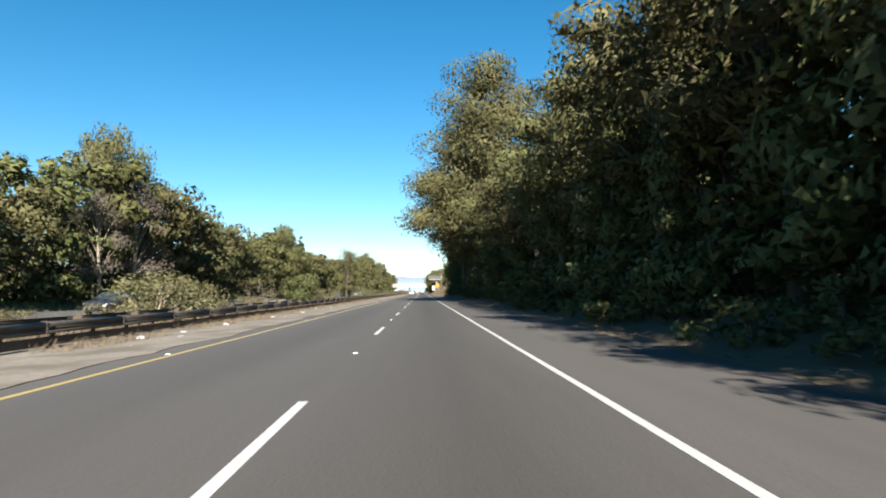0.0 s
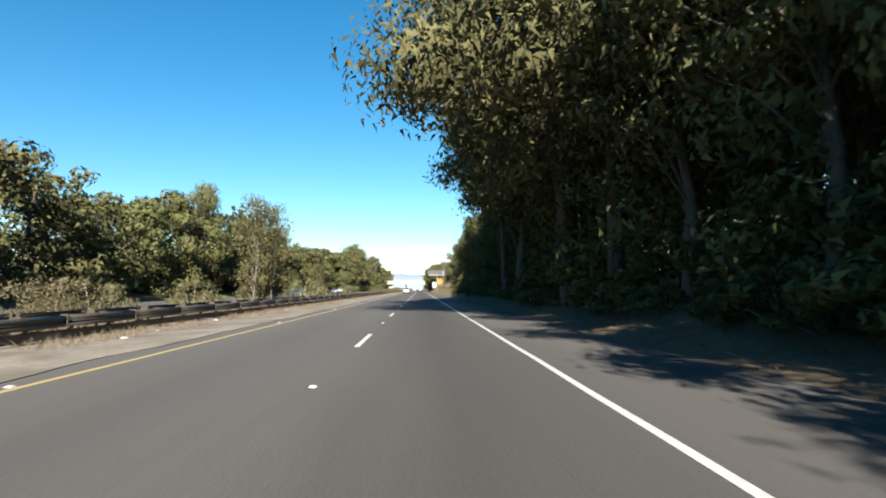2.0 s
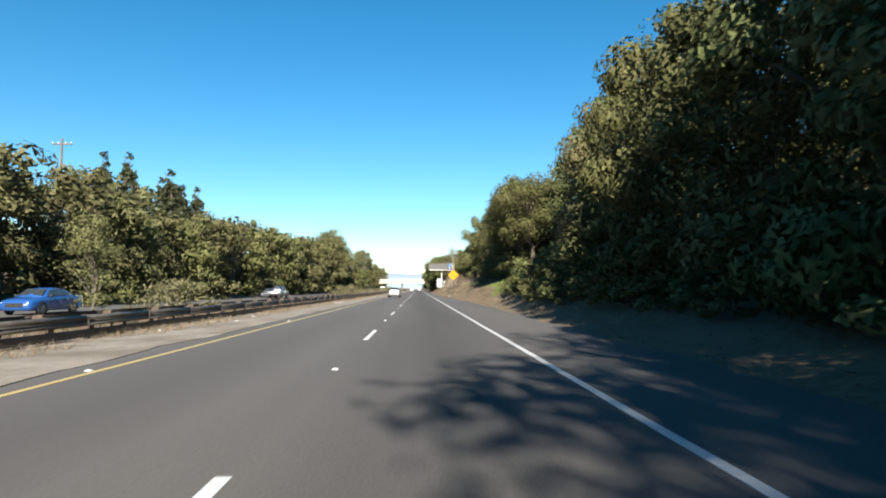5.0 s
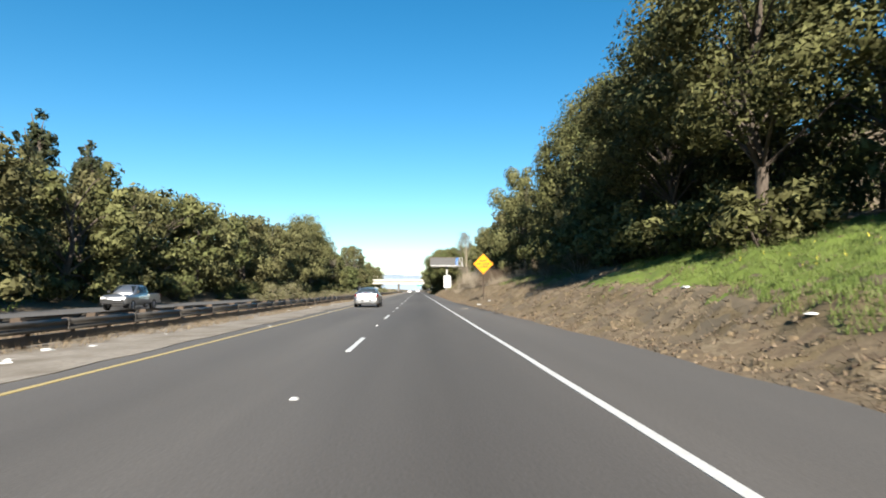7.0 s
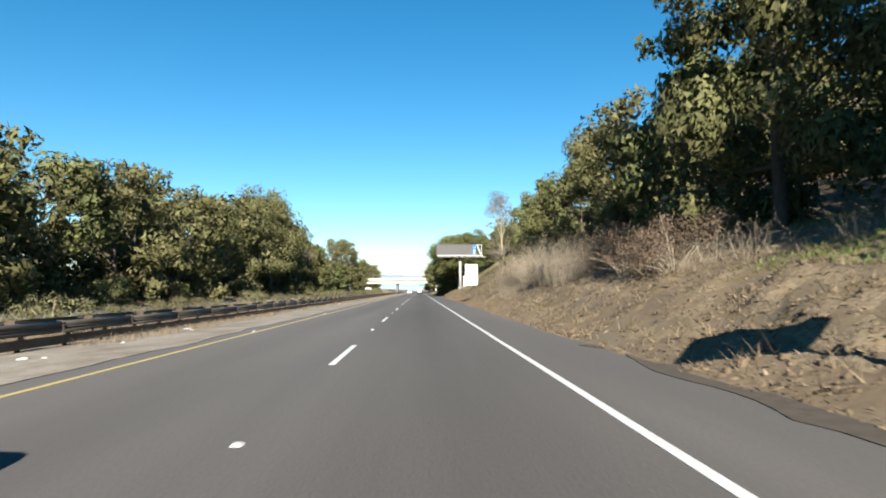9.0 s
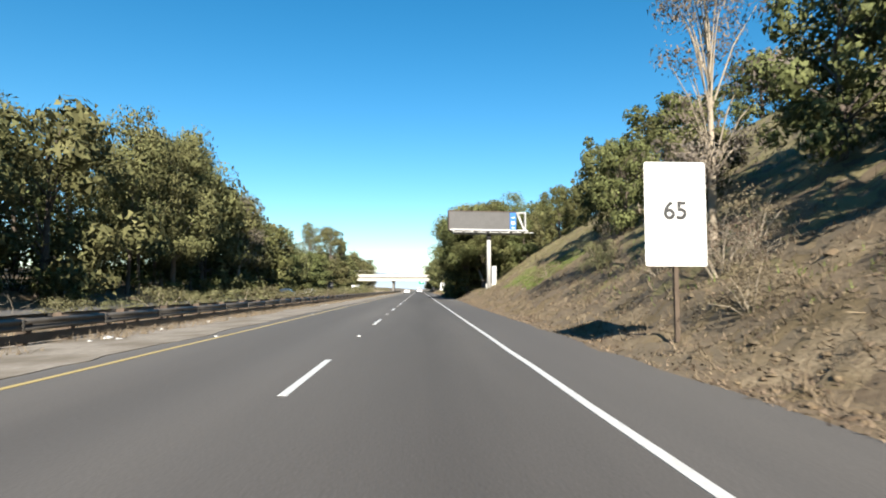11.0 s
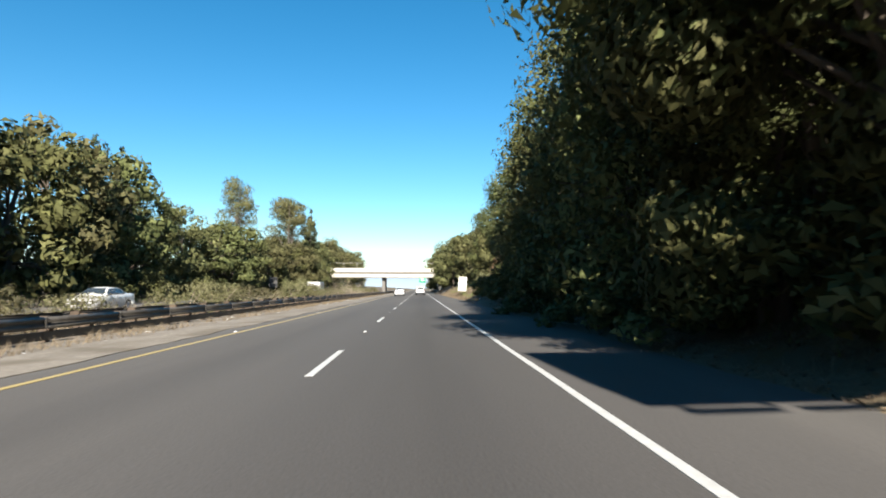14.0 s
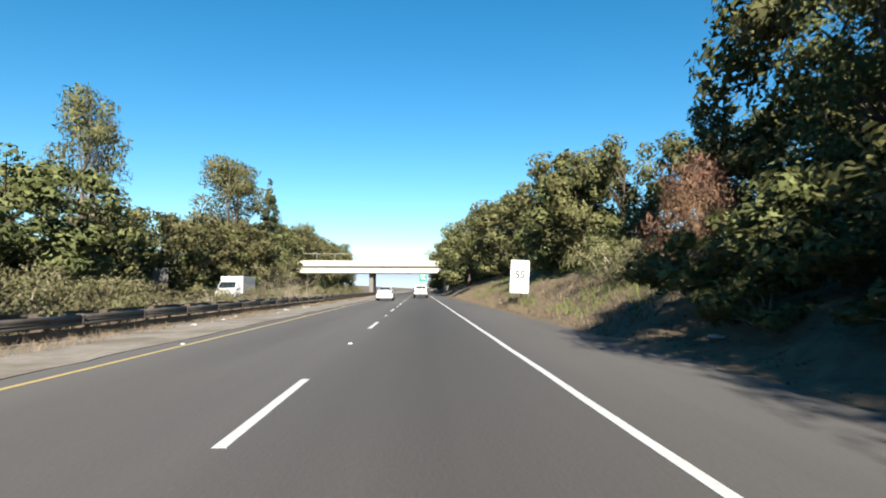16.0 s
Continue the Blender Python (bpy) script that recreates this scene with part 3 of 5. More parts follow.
proto("bush4", lambda: make_plant("bush", "shrub", 3.0, 2.2, 26, 1700, 0.145, M["leaf_oak"], M["bark"], 10, aspect=0.55, limbs=20, core=0.06), "dark green leafy undergrowth bush", "bush")
proto("bush5", lambda: make_plant("bush", "shrub", 3.0, 2.2, 26, 2200, 0.11, M["leaf_oak"], M["bark"], 18, aspect=0.55, limbs=12), "dark green undergrowth beyond the opposite road", "bush")
# made-up low cover whose dark leaves deepen the shade on the bank
proto("shade_bush", lambda: make_plant("low_bush", "shrub", 1.6, 1.9, 26, 1500, 0.11, M["leaf_oak"], M["twig"], 61, aspect=0.55, limbs=10), "low dark undergrowth added to deepen the shade under the trees", "bush")
proto("rust", lambda: make_plant("bush", "shrub", 4.0, 2.6, 30, 4000, 0.14, M["leaf_rust"], M["twig"], 11, droop=0.9, aspect=0.25, limbs=40), "dead bush with hanging rust-brown foliage", "bush")
proto("greyeuc", lambda: make_plant("bare_tree", "euc", 14, 3.6, 34, 4500, 0.15, M["leaf_grey"], M["twig"], 12, droop=0.4, aspect=0.3, trunk=0.014, limbs=30), "nearly bare grey-pink tree with thin branches", "tree")
proto("dry1", lambda: make_plant("dry_bush", "shrub", 2.2, 1.7, 34, 2400, 0.055, M["dry_leaf"], M["twig"], 37, droop=-0.8, aspect=0.3, limbs=20), "dry brown bush on the cut bank", "bush")
proto("twig1", lambda: make_twigs("dry_shrub", 2.4, 2.2, 100, 13, M["twig"]), "leafless dry shrub of pale thin stems", "shrub")
proto("twig2", lambda: make_twigs("dry_shrub", 1.8, 2.2, 70, 14, M["twig"], weep=0.4), "low leafless shrub of arching dry stems", "shrub")
proto("reed", lambda: make_twigs("dry_reeds", 2.8, 1.5, 120, 77, M["twig"], weep=0.1, spread=0.38), "tall stand of pale dry upright stems on the bank", "shrub")
PR = random.Random(5)
NATIVE = {"euc1": 20, "euc2": 20, "oak1": 10, "oak2": 10, "oak3": 10, "euc3": 18, "high": 20, "tall1": 18, "tall2": 18, "pepper": 12, "dome": 12, "slim": 8, "pine1": 26, "bush1": 2.2, "bush2": 2.2, "bush3": 3, "bush4": 3, "bush5": 3, "rust": 4, "shade_bush": 1.6, "greyeuc": 14, "dry1": 2.2, "twig1": 2.4, "twig2": 1.8, "reed": 2.8}


def plant(key, x, y, h, wide=1.0, turn=None, sink=0.1, group=""):
    """Sets one plant of height h on the ground; the first of a kind is the built one itself."""
    first = isinstance(LIB[key], tuple)
    if first:
        maker, label, category = LIB[key]
        LIB[key] = tagged(maker(), label, category)
    ob = LIB[key]
    s = h / NATIVE[key.replace("_far", "").replace("_mid", "")]
    own = random.Random(int(x * 37) * 7919 + int(y * 41))
    t = own.random() * 360 if turn is None else turn
    m = pose(x, y, height(x, y) - sink, own.uniform(-3, 3), own.uniform(-3, 3), t) @ Matrix.Diagonal((s * wide, s * wide, s, 1))
    if first:
        ob.matrix_basis = m
        made = ob
    else:
        made = copy_thing(ob, m @ Matrix.Diagonal((*[1 / v for v in ob.scale], 1)))
    if group:
        made["group"] = group
    return made


def plant_top(key, x, y, top, wide=1.0, group=""):
    """Sets a plant whose tip stands at the level top."""
    return plant(key, x, y, top - height(x, y), wide, group=group)


# left: the tree line beyond the opposite road, tops as a height along the way
LEFT_TOP = ramp_of([(-60, 10), (20, 10), (45, 11.6), (53, 14), (60, 15.5), (66, 15), (72, 13), (84, 12.3), (94, 14), (103, 11.4), (117, 11.8), (124, 14), (138, 15), (148, 13.5), (166, 11.5), (175, 14), (190, 14), (200, 13), (226, 14), (240, 14.5), (262, 15), (280, 15.7), (300, 17), (312, 17.5), (330, 19.5), (341, 20.5), (366, 18.5), (374, 16.5), (381, 16.5), (388, 18), (394, 16.5), (404, 15), (412, 13.2), (430, 12), (444, 11.4), (462, 11.4), (475, 12), (490, 14), (513, 18), (552, 18), (640, 17), (900, 16)])
FAR = {"o1": "oak1_far", "o2": "oak2_far", "o3": "oak3_far", "e1": "euc1_far", "e2": "euc2_far", "t1": "tall1_far", "t2": "tall2_far"}
y = -30.0
while y < 640:
    top = LEFT_TOP(y)
    x = -32.5 + PR.uniform(-2.0, 1.5)
    key = FAR[PR.choice(("o1", "o2", "o3", "o3"))] if top < 17 else FAR[PR.choice(("e2", "o3", "e1"))]
    h = (top - max(0, height(x, y))) * PR.uniform(0.94, 1.08)
    plant(key, x, y, h, PR.uniform(1.05, 1.3) * (10 / max(h, 10) if key[0] == "o" else 1.0) ** 0.4, group="trees beyond the opposite road")
    plant("bush5", -35.5 + PR.uniform(-1, 1), y + PR.uniform(0, 3), PR.uniform(4.0, 5.5), 1.3, group="undergrowth beyond the opposite road")
    if PR.random() < 0.4:
        plant("bush5", -28.9 + PR.uniform(-0.8, 0.5), y + PR.uniform(0, 6), PR.uniform(2, 4.2), 1.1, group="undergrowth beyond the opposite road")
    y += PR.uniform(6.0, 9.0)
y = -20.0
while y < 640:
    x = -44 + PR.uniform(-4, 3)
    plant(FAR[PR.choice(("o1", "o2", "o3"))], x, y, (LEFT_TOP(y) - 1.5) * PR.uniform(0.9, 1.08), 1.1, group="trees beyond the opposite road")
    y += PR.uniform(17, 24)
for key, x, y, h, w in (
    ("euc1_far", -31, 66, 16.5, 0.8), ("oak3_far", -31, 74, 13.5, 0.9), ("euc1_far", -31, 59, 17.5, 0.8), ("euc2_far", -34, 63, 17, 0.7), ("greyeuc", -28.9, 61, 13, 1.0), ("greyeuc", -29.6, 55, 11, 1.0), ("euc1_far", -33, 138, 16, 0.8), ("euc3", -31, 133, 15, 0.9), ("pine1", -36, 398, 17.5, 0.8), ("pine1", -37, 405, 18, 0.8), ("euc1_far", -31.6, 328, 21, 0.9), ("euc3", -30, 333, 19.5, 1.0),
    ("pine1", -56, 225, 22.5, 1.1), ("pine1", -57, 236, 24.5, 1.1), ("pine1", -56, 256, 25.5, 1.3), ("pine1", -60, 261, 24, 1.2), ("pine1", -55, 266, 23, 1.2), ("pine1", -66, 285, 26, 1.1), ("pine1", -70, 290, 27, 1.1), ("pine1", -76, 284, 25, 1.1),
    ("pine1", -74, 305, 28, 1.35), ("euc1_far", -32, 344, 23, 1.0), ("greyeuc", -31, 362, 18.5, 1.1), ("euc3", -32, 371, 15.5, 0.8), ("euc1_far", -32, 350, 20, 0.9),
):
    plant(key, x, y, h, w, group="tall trees beyond the opposite road")
for key, x, y, h, w in (
    ("euc3", -32.4, 437, 20, 0.8), ("greyeuc", -33.5, 441, 19, 0.7), ("euc3", -32.7, 484, 23.5, 1.1), ("euc3", -34, 492, 24, 1.1), ("pine1", -31.5, 506, 25, 0.9), ("pine1", -30, 550, 19, 0.9), ("euc3", -33, 335, 19, 0.9),
):
    plant(key, x, y, h, w, group="tall trees beyond the opposite road")

# median: slender trees and shrubs behind the guardrail
for key, x, y, h, w in (
    ("slim", -11.5, 89.6, 8.4, 1.0), ("slim", -10.9, 92.7, 8.2, 1.0), ("slim", -12.2, 95.5, 5.6, 1.2), ("slim", -12.4, 99, 5.0, 1.2), ("twig1", -12.6, 47.5, 3.2, 0.6), ("bush3", -12.6, 62, 3.6, 0.9), ("bush1", -12.6, 28, 2.6, 1.5), ("bush2", -12.8, 31, 2.4, 1.4),
    ("bush1", -13.0, 70, 2.0, 1.2), ("bush2", -13.2, 73, 2.0, 1.2), ("bush2", -13.4, 84, 2.2, 0.9), ("bush1", -13.2, 97, 2.6, 0.9), ("bush2", -12.6, 113, 2.8, 1.2), ("slim", -11.8, 116, 4.6, 1.3), ("slim", -12, 142, 4.6, 1.2), ("bush1", -12, 150, 2.2, 1.3),
    ("bush1", -12.5, 222, 2.4, 1.3), ("bush2", -13, 226, 2.2, 1.4),
):
    plant(key, x, y, h, w, group="plants in the median")
for key, x, y, h, w in (
    ("bush1", -13.4, 396, 2.8, 0.95), ("bush2", -13.6, 400, 2.7, 0.95), ("bush2", -13.4, 405, 2.3, 1.0), ("twig1", -12.4, 436, 4.6, 0.9),
):
    plant(key, x, y, h, w, group="plants in the median")
y = -10.0
while y < 520:
    sparse = 104 < y < 218
    plant(PR.choice(("bush1", "bush2", "bush2", "bush1", "twig2")), -13.8 + PR.uniform(-1.2, 0.7), y, PR.uniform(0.5, 0.9) if sparse else PR.uniform(0.8, 1.5) if y < 104 else PR.uniform(1.1, 2.0) if y < 330 else PR.uniform(1.4, 2.3), PR.uniform(1.2, 1.6), group="plants in the median")
    y += PR.uniform(2.4, 6.5) if y > 216 else PR.uniform(4, 11)

# right: the grove on the bank, a closed wall of foliage that shades itself
RIGHT_TOP = ramp_of([(-60, 16), (-2, 15.5), (8, 14.5), (14, 16.5), (26, 18.5), (38, 16), (54, 15.5), (59, 16.5), (68, 17.5), (90, 17.5), (100, 15.5), (110, 14.5), (118, 13), (138, 13), (152, 13.5), (160, 13), (168, 9)])
RIGHT_X = ramp_of([(-60, 12.0), (15, 12.0), (32, 12.8), (52, 12.6), (60, 11.0), (70, 10.6), (104, 11.0), (115, 11.4), (124, 10.2), (138, 10.2), (147, 11.5), (166, 12.5)])
GR = random.Random(71)
# in these rows trees below y = 0 stay unseen, placed to cast shade
y = -52.0
while y < 164:
    x = RIGHT_X(y) + GR.uniform(-0.5, 0.7)
    tier = "_mid" if y < 58 else ""
    top = RIGHT_TOP(y) * GR.uniform(0.94, 1.06)
    plant_top(GR.choice(("tall1", "tall2")) + tier, x, y, top, min(1.0, 17 / top) * GR.uniform(0.88, 1.02) * (18 / max(top, 12)) ** 0.5, group="grove on the roadside bank")
    x2 = x + GR.uniform(5.5, 7.5)
    plant_top(FAR[GR.choice(("t1", "t2", "e2"))], x2, y + GR.uniform(-2, 2), RIGHT_TOP(y) * GR.uniform(0.95, 1.12), 1.0, group="grove on the roadside bank")
    y += GR.uniform(4.6, 6.2)
y = -22.0
while y < 58:
    plant_top("high", 8.9 + GR.uniform(-0.3, 0.3), y, GR.uniform(10.8, 11.8), 1.45, group="grove on the roadside bank")
    plant_top(GR.choice(("oak1_mid", "oak2_mid")) if y < 8 else GR.choice(("oak1", "oak2")), 9.4 + GR.uniform(-0.3, 0.5), y + 3.5, GR.uniform(9.0, 10.5), 0.78, group="grove on the roadside bank")
    y += GR.uniform(6.5, 8.0)
y = 4.0
while y < 168:
    plant("bush4", 9.0 + GR.uniform(-0.5, 0.9), y, GR.uniform(2.0, 3.2), 1.15, group="undergrowth on the roadside bank")
    plant("shade_bush", 7.4 + GR.uniform(-0.4, 0.5), y + 1, GR.uniform(0.7, 1.2), GR.uniform(1.1, 1.4), group="undergrowth on the roadside bank")
    if y % 2 < 1.5:
        plant("shade_bush", 7.9 + GR.uniform(-0.3, 0.7), y + 2.8, GR.uniform(1.0, 1.6), 1.25, group="undergrowth on the roadside bank")
    y += GR.uniform(3.0, 4.2)
for key, x, y, top, w in (
    ("euc2", 7.9, 72, 29, 1.2), ("euc1", 11.6, 61, 16.5, 1.0), ("euc1_mid", 12.8, 67, 17.5, 1.0), ("euc2", 8.8, 82, 22, 0.9), ("high", 8.7, 90, 20, 1.15), ("high", 8.6, 99, 21, 1.15), ("euc2", 7.4, 78, 26, 1.2), ("euc1", 8.2, 83, 23, 1.05), ("high", 6.9, 90, 13.2, 1.55), ("high", 8.2, 60, 13, 1.3), ("high", 8.2, 66.5, 13, 1.3), ("high", 7.0, 97, 17, 1.05), ("tall1", 8.6, 104, 13.5, 1.0), ("oak1", 8.8, 113.5, 11, 0.75), ("oak1", 8.1, 122, 11.4, 0.72), ("oak2", 8.6, 130, 11, 0.78), ("oak1", 9.4, 140, 11.5, 0.75), ("oak3", 9.8, 149, 11.5, 0.75),
    # the first three below are added out of view to cast shade
    ("tall1_mid", 18.2, 168, 20, 1.0), ("tall2_mid", 19.0, 173, 21, 1.0), ("tall1_mid", 19.2, 179, 21, 1.0), ("dome", 13.2, 188.5, 15.5, 1.15), ("dome", 13.2, 196, 14.0, 1.05), ("dome", 15.0, 203, 15.5, 1.0), ("tall1_mid", 17, 194, 15, 1.0), ("tall1_mid", 17.5, 187, 17, 1.1), ("tall2_mid", 21, 182, 17, 1.1), ("tall2", 15.0, 204, 18, 1.1), ("tall1_mid", 19, 196, 18, 1.1), ("tall1", 15.2, 211, 18.5, 1.0), ("tall2", 14.8, 219, 20, 0.95), ("tall1_mid", 20, 212, 19, 1.1), ("tall2_mid", 20, 221, 20, 1.1), ("tall2", 12.8, 213.5, 17, 0.8), ("tall1", 12.7, 221, 16, 0.75), ("oak3", 12.4, 208, 10.4, 0.8), ("oak2_mid", 12.0, 205, 8.5, 1.0), ("oak3", 12.0, 231, 16.2, 0.68),
):
    plant_top(key, x, y, top, w, group="trees on the roadside bank")
for key, x, y, top, w in (
    ("oak2_mid", 12.6, 237, 14.5, 0.8), ("oak3", 10.9, 243.5, 10.8, 0.75), ("oak3_mid", 11.2, 252, 10.6, 0.8), ("oak2_mid", 11.4, 260, 10.8, 0.8), ("oak3_mid", 11.4, 268, 11.2, 0.8), ("oak1_mid", 12.6, 276, 11.6, 0.8), ("greyeuc", 9.4, 277.5, 12.6, 0.8), ("oak3_far", 15, 251, 15, 1.0), ("oak2_far", 16, 262, 15, 1.0), ("oak2_mid", 14.5, 272, 13.5, 1.0), ("oak1_far", 21, 245, 16, 1.0), ("oak2_mid", 14, 288, 10, 1.1), ("oak1_mid", 16, 296, 14, 1.0), ("oak3_mid", 15, 279, 12, 1.1), ("oak3_mid", 12.5, 284, 8.5, 1.0), ("greyeuc", 14.5, 297, 11, 1.0), ("oak1_mid", 19, 301, 15, 1.0),
    ("dome", 6.6, 338.5, 13.2, 1.0), ("dome", 8.4, 335.8, 12.0, 0.9), ("bush4", 9.4, 337.2, 4.4, 1.1), ("bush4", 7.6, 339.5, 4.0, 1.2), ("bush4", 10.8, 336.6, 4.6, 1.1), ("oak2_mid", 9.2, 341.5, 8.5, 0.9), ("oak2", 7.4, 341, 12.0, 0.8), ("tall2", 7.0, 345.5, 12.8, 0.95), ("tall1", 10.4, 338.5, 14.0, 1.05), ("high", 7.4, 343.0, 13.4, 1.25), ("oak1", 9.6, 344.5, 15.0, 0.75), ("tall2", 12.8, 337.5, 15.0, 0.9), ("oak1_mid", 9.4, 336.8, 7.5, 0.9), ("high", 8.4, 351, 13.5, 1.0), ("oak2_mid", 13.0, 299, 12.5, 0.75), ("oak1_mid", 12.4, 293.5, 10.5, 0.8), ("tall2", 7.4, 342.5, 8.5, 1.2), ("tall1", 8.2, 347.5, 12.5, 1.0), ("tall1", 8.0, 353, 14.5, 1.1), ("tall2", 8.4, 359, 14.5, 1.1), ("tall1", 8.6, 365, 14, 1.1), ("tall2", 9.0, 371, 13, 1.1), ("tall1_mid", 13.5, 347, 13, 1.1),
):
    plant_top(key, x, y, top, w, group="trees on the roadside bank")
for key, x, y, top, w in (
    ("tall1_mid", 12.6, 367, 14.5, 1.05), ("tall2_mid", 12.8, 374, 16, 1.0), ("tall1_mid", 13.2, 381, 16.5, 0.95), ("pepper", 8.0, 380, 11.2, 1.0), ("tall2", 12.0, 386, 13.5, 0.9), ("tall2_mid", 14.5, 354, 14, 1.1), ("tall1_mid", 17, 370, 17, 1.1), ("tall2_mid", 18, 381, 17, 1.1), ("oak1_mid", 15.0, 390, 12.0, 1.0), ("oak2_mid", 16.2, 398, 16.5, 0.9), ("oak1_far", 20, 392, 13, 1.2), ("oak2_far", 20, 402, 13, 1.2), ("oak3_far", 20, 412, 12, 1.2),
    ("oak3_mid", 12.2, 403, 8.6, 0.8), ("oak2_mid", 11.6, 418, 11.5, 0.9), ("oak3_mid", 12, 425, 13.0, 0.9), ("oak3_mid", 14.2, 405, 10.6, 0.9), ("oak1_mid", 17.5, 403, 17, 0.9), ("bush4", 10.4, 394, 4.8, 1.2), ("bush4", 11.6, 410, 5.5, 1.2), ("rust", 9.6, 398.5, 5.2, 0.7), ("rust", 11.0, 401, 6.6, 0.75), ("bush1", 10.2, 396.5, 3.6, 1.1), ("bush2", 9.0, 400.5, 3.4, 1.1), ("tall1", 13.4, 394.5, 13.5, 0.85), ("bush1", 8.8, 404, 3.6, 1.2), ("bush2", 9.6, 408, 4.2, 1.2), ("bush2", 8.4, 393, 2.6, 1.3), ("bush1", 9.4, 389, 3.4, 1.3), ("oak3_mid", 12.5, 414, 11.0, 0.9),
):
    plant_top(key, x, y, top, w, group="trees on the roadside bank")
y = 344.0
while y < 392:
    plant("bush4", (7.6 if y < 366 else 9.2) + GR.uniform(-0.4, 0.9), y, GR.uniform(2.0, 3.2), 1.15, group="undergrowth on the roadside bank")
    plant("shade_bush", (6.5 if y < 366 else 7.2) + GR.uniform(-0.4, 0.5), y + 1, GR.uniform(0.9, 1.6), GR.uniform(1.1, 1.4), group="undergrowth on the roadside bank")
    if y > 362:
        plant("shade_bush", 8.2 + GR.uniform(-0.4, 0.7), y + 2, GR.uniform(1.2, 1.8), 1.25, group="undergrowth on the roadside bank")
    y += GR.uniform(2.6, 3.8)
y = 420.0
while y < 640:
    x = (12.0 if y < 470 else 10.2) + GR.uniform(-1.5, 2.5)
    plant(FAR[GR.choice(("o1", "o2", "o3"))], x, y, (GR.uniform(6.5, 8.5) if y < 442 else GR.uniform(10, 12.5) if y < 500 else GR.uniform(12, 15)), 1.1, group="trees on the roadside bank")
    y += GR.uniform(5.5, 8.5)
HR = random.Random(72)
# hillside above the billboard
for key, x, y, h, w in (
    ("oak1_mid", 16.4, 326.5, 6.6, 0.75), ("oak2_mid", 17.8, 322, 5.6, 0.6), ("oak3_mid", 21, 324, 6.5, 1.0), ("oak2_mid", 20, 318, 5.6, 0.8), ("oak3_mid", 24, 319, 7.5, 1.0), ("oak1_far", 24, 345, 6.5, 1.1), ("pine1", 27, 338, 7, 2.2), ("oak2_far", 30, 345, 7, 1.1), ("oak1_far", 33, 338, 8, 1.1), ("oak2_far", 37, 350, 8, 1.1), ("oak1_far", 40, 335, 9, 1.1), ("bush5", 22, 326, 2.4, 1.0), ("bush5", 27, 328, 3, 1.0), ("oak1_mid", 12.4, 338, 7.0, 0.8), ("oak3_mid", 14.6, 339, 7.5, 0.8), ("oak3_mid", 17.0, 342, 7.0, 0.9), ("bush4", 11.5, 336, 2.4, 1.2), ("bush3", 14.0, 334.5, 2.4, 1.1), ("oak3_far", 18, 350, 6, 1.1),
    ("oak1_far", 38, 322, 8, 1.1), ("oak1_far", 41, 310, 8, 1.1), ("oak3_far", 16.5, 346, 9, 1.0), ("oak1_far", 20, 348, 9, 1.1), ("oak3_far", 24, 351, 8.5, 1.1), ("oak2_far", 28, 349, 8, 1.1), ("oak1_far", 21, 356, 9, 1.1),
):
    plant(key, x, y, h, w, group="trees on the hillside")
for key, x, y, h, w in (
    ("oak2_far", 34, 292, 7, 1.0), ("oak2_far", 30, 276, 8, 1.0), ("oak1_far", 25, 266, 8, 1.0), ("oak1_far", 30, 260, 9, 1.0), ("oak1_far", 24, 256, 8, 1.0), ("oak3_far", 27, 238, 8, 1.1), ("oak1_far", 28, 215, 8, 1.1),
):
    plant(key, x, y, h, w, group="trees on the hillside")
for i in range(14):
    plant(HR.choice(("dry1", "twig1", "dry1")), 8.0 + 0.2 * i + HR.uniform(-0.7, 0.7), 231 + i * 1.5, HR.uniform(1.6, 2.4), HR.uniform(0.9, 1.15), group="dry shrubs on the bank")
for i in range(16):
    plant(HR.choice(("dry1", "twig1", "twig2", "bush1")), 9.0 + HR.uniform(-1.5, 5.5), 258 + i * 2.6, HR.uniform(0.8, 1.9), HR.uniform(0.9, 1.2), group="dry shrubs on the bank")
# a thicket closes the top of the bank
for i in range(13):
    for k in range(2):
        x, y = 24 + 8 * k + HR.uniform(-2, 2), 166 + i * 8 + HR.uniform(-2, 2)
        plant(FAR[HR.choice(("o1", "o2", "o3"))], x, y, HR.uniform(6, 8.5), 1.15, group="trees on the hillside")
for x, y in ((12.6, 187), (13.4, 191), (12.2, 195), (12.0, 200), (11.4, 206), (12.4, 211), (11.8, 217)):
    plant("bush4", x, y, HR.uniform(2.4, 3.6), 1.2, group="undergrowth on the roadside bank")
# dry shrubs on the cut bank
for i in range(12):
    y = 241 + i * 1.9
    plant("reed", EDGE(y) + 2.9 + HR.uniform(-0.5, 1.2) + 0.05 * i, y, HR.uniform(2.0, 3.1), HR.uniform(0.9, 1.2), group="dry shrubs on the bank")
for i in range(44):
    y = 203 + i * 1.75
    plant(HR.choice(("twig1", "dry1", "dry1", "twig2", "dry1")), EDGE(y) + (4.6 if y < 226 else 1.8) + HR.uniform(0, 3.2) + 0.8 * (i % 3), y + HR.uniform(-1, 1), HR.uniform(0.8, 1.9), HR.uniform(0.9, 1.3), group="dry shrubs on the bank")


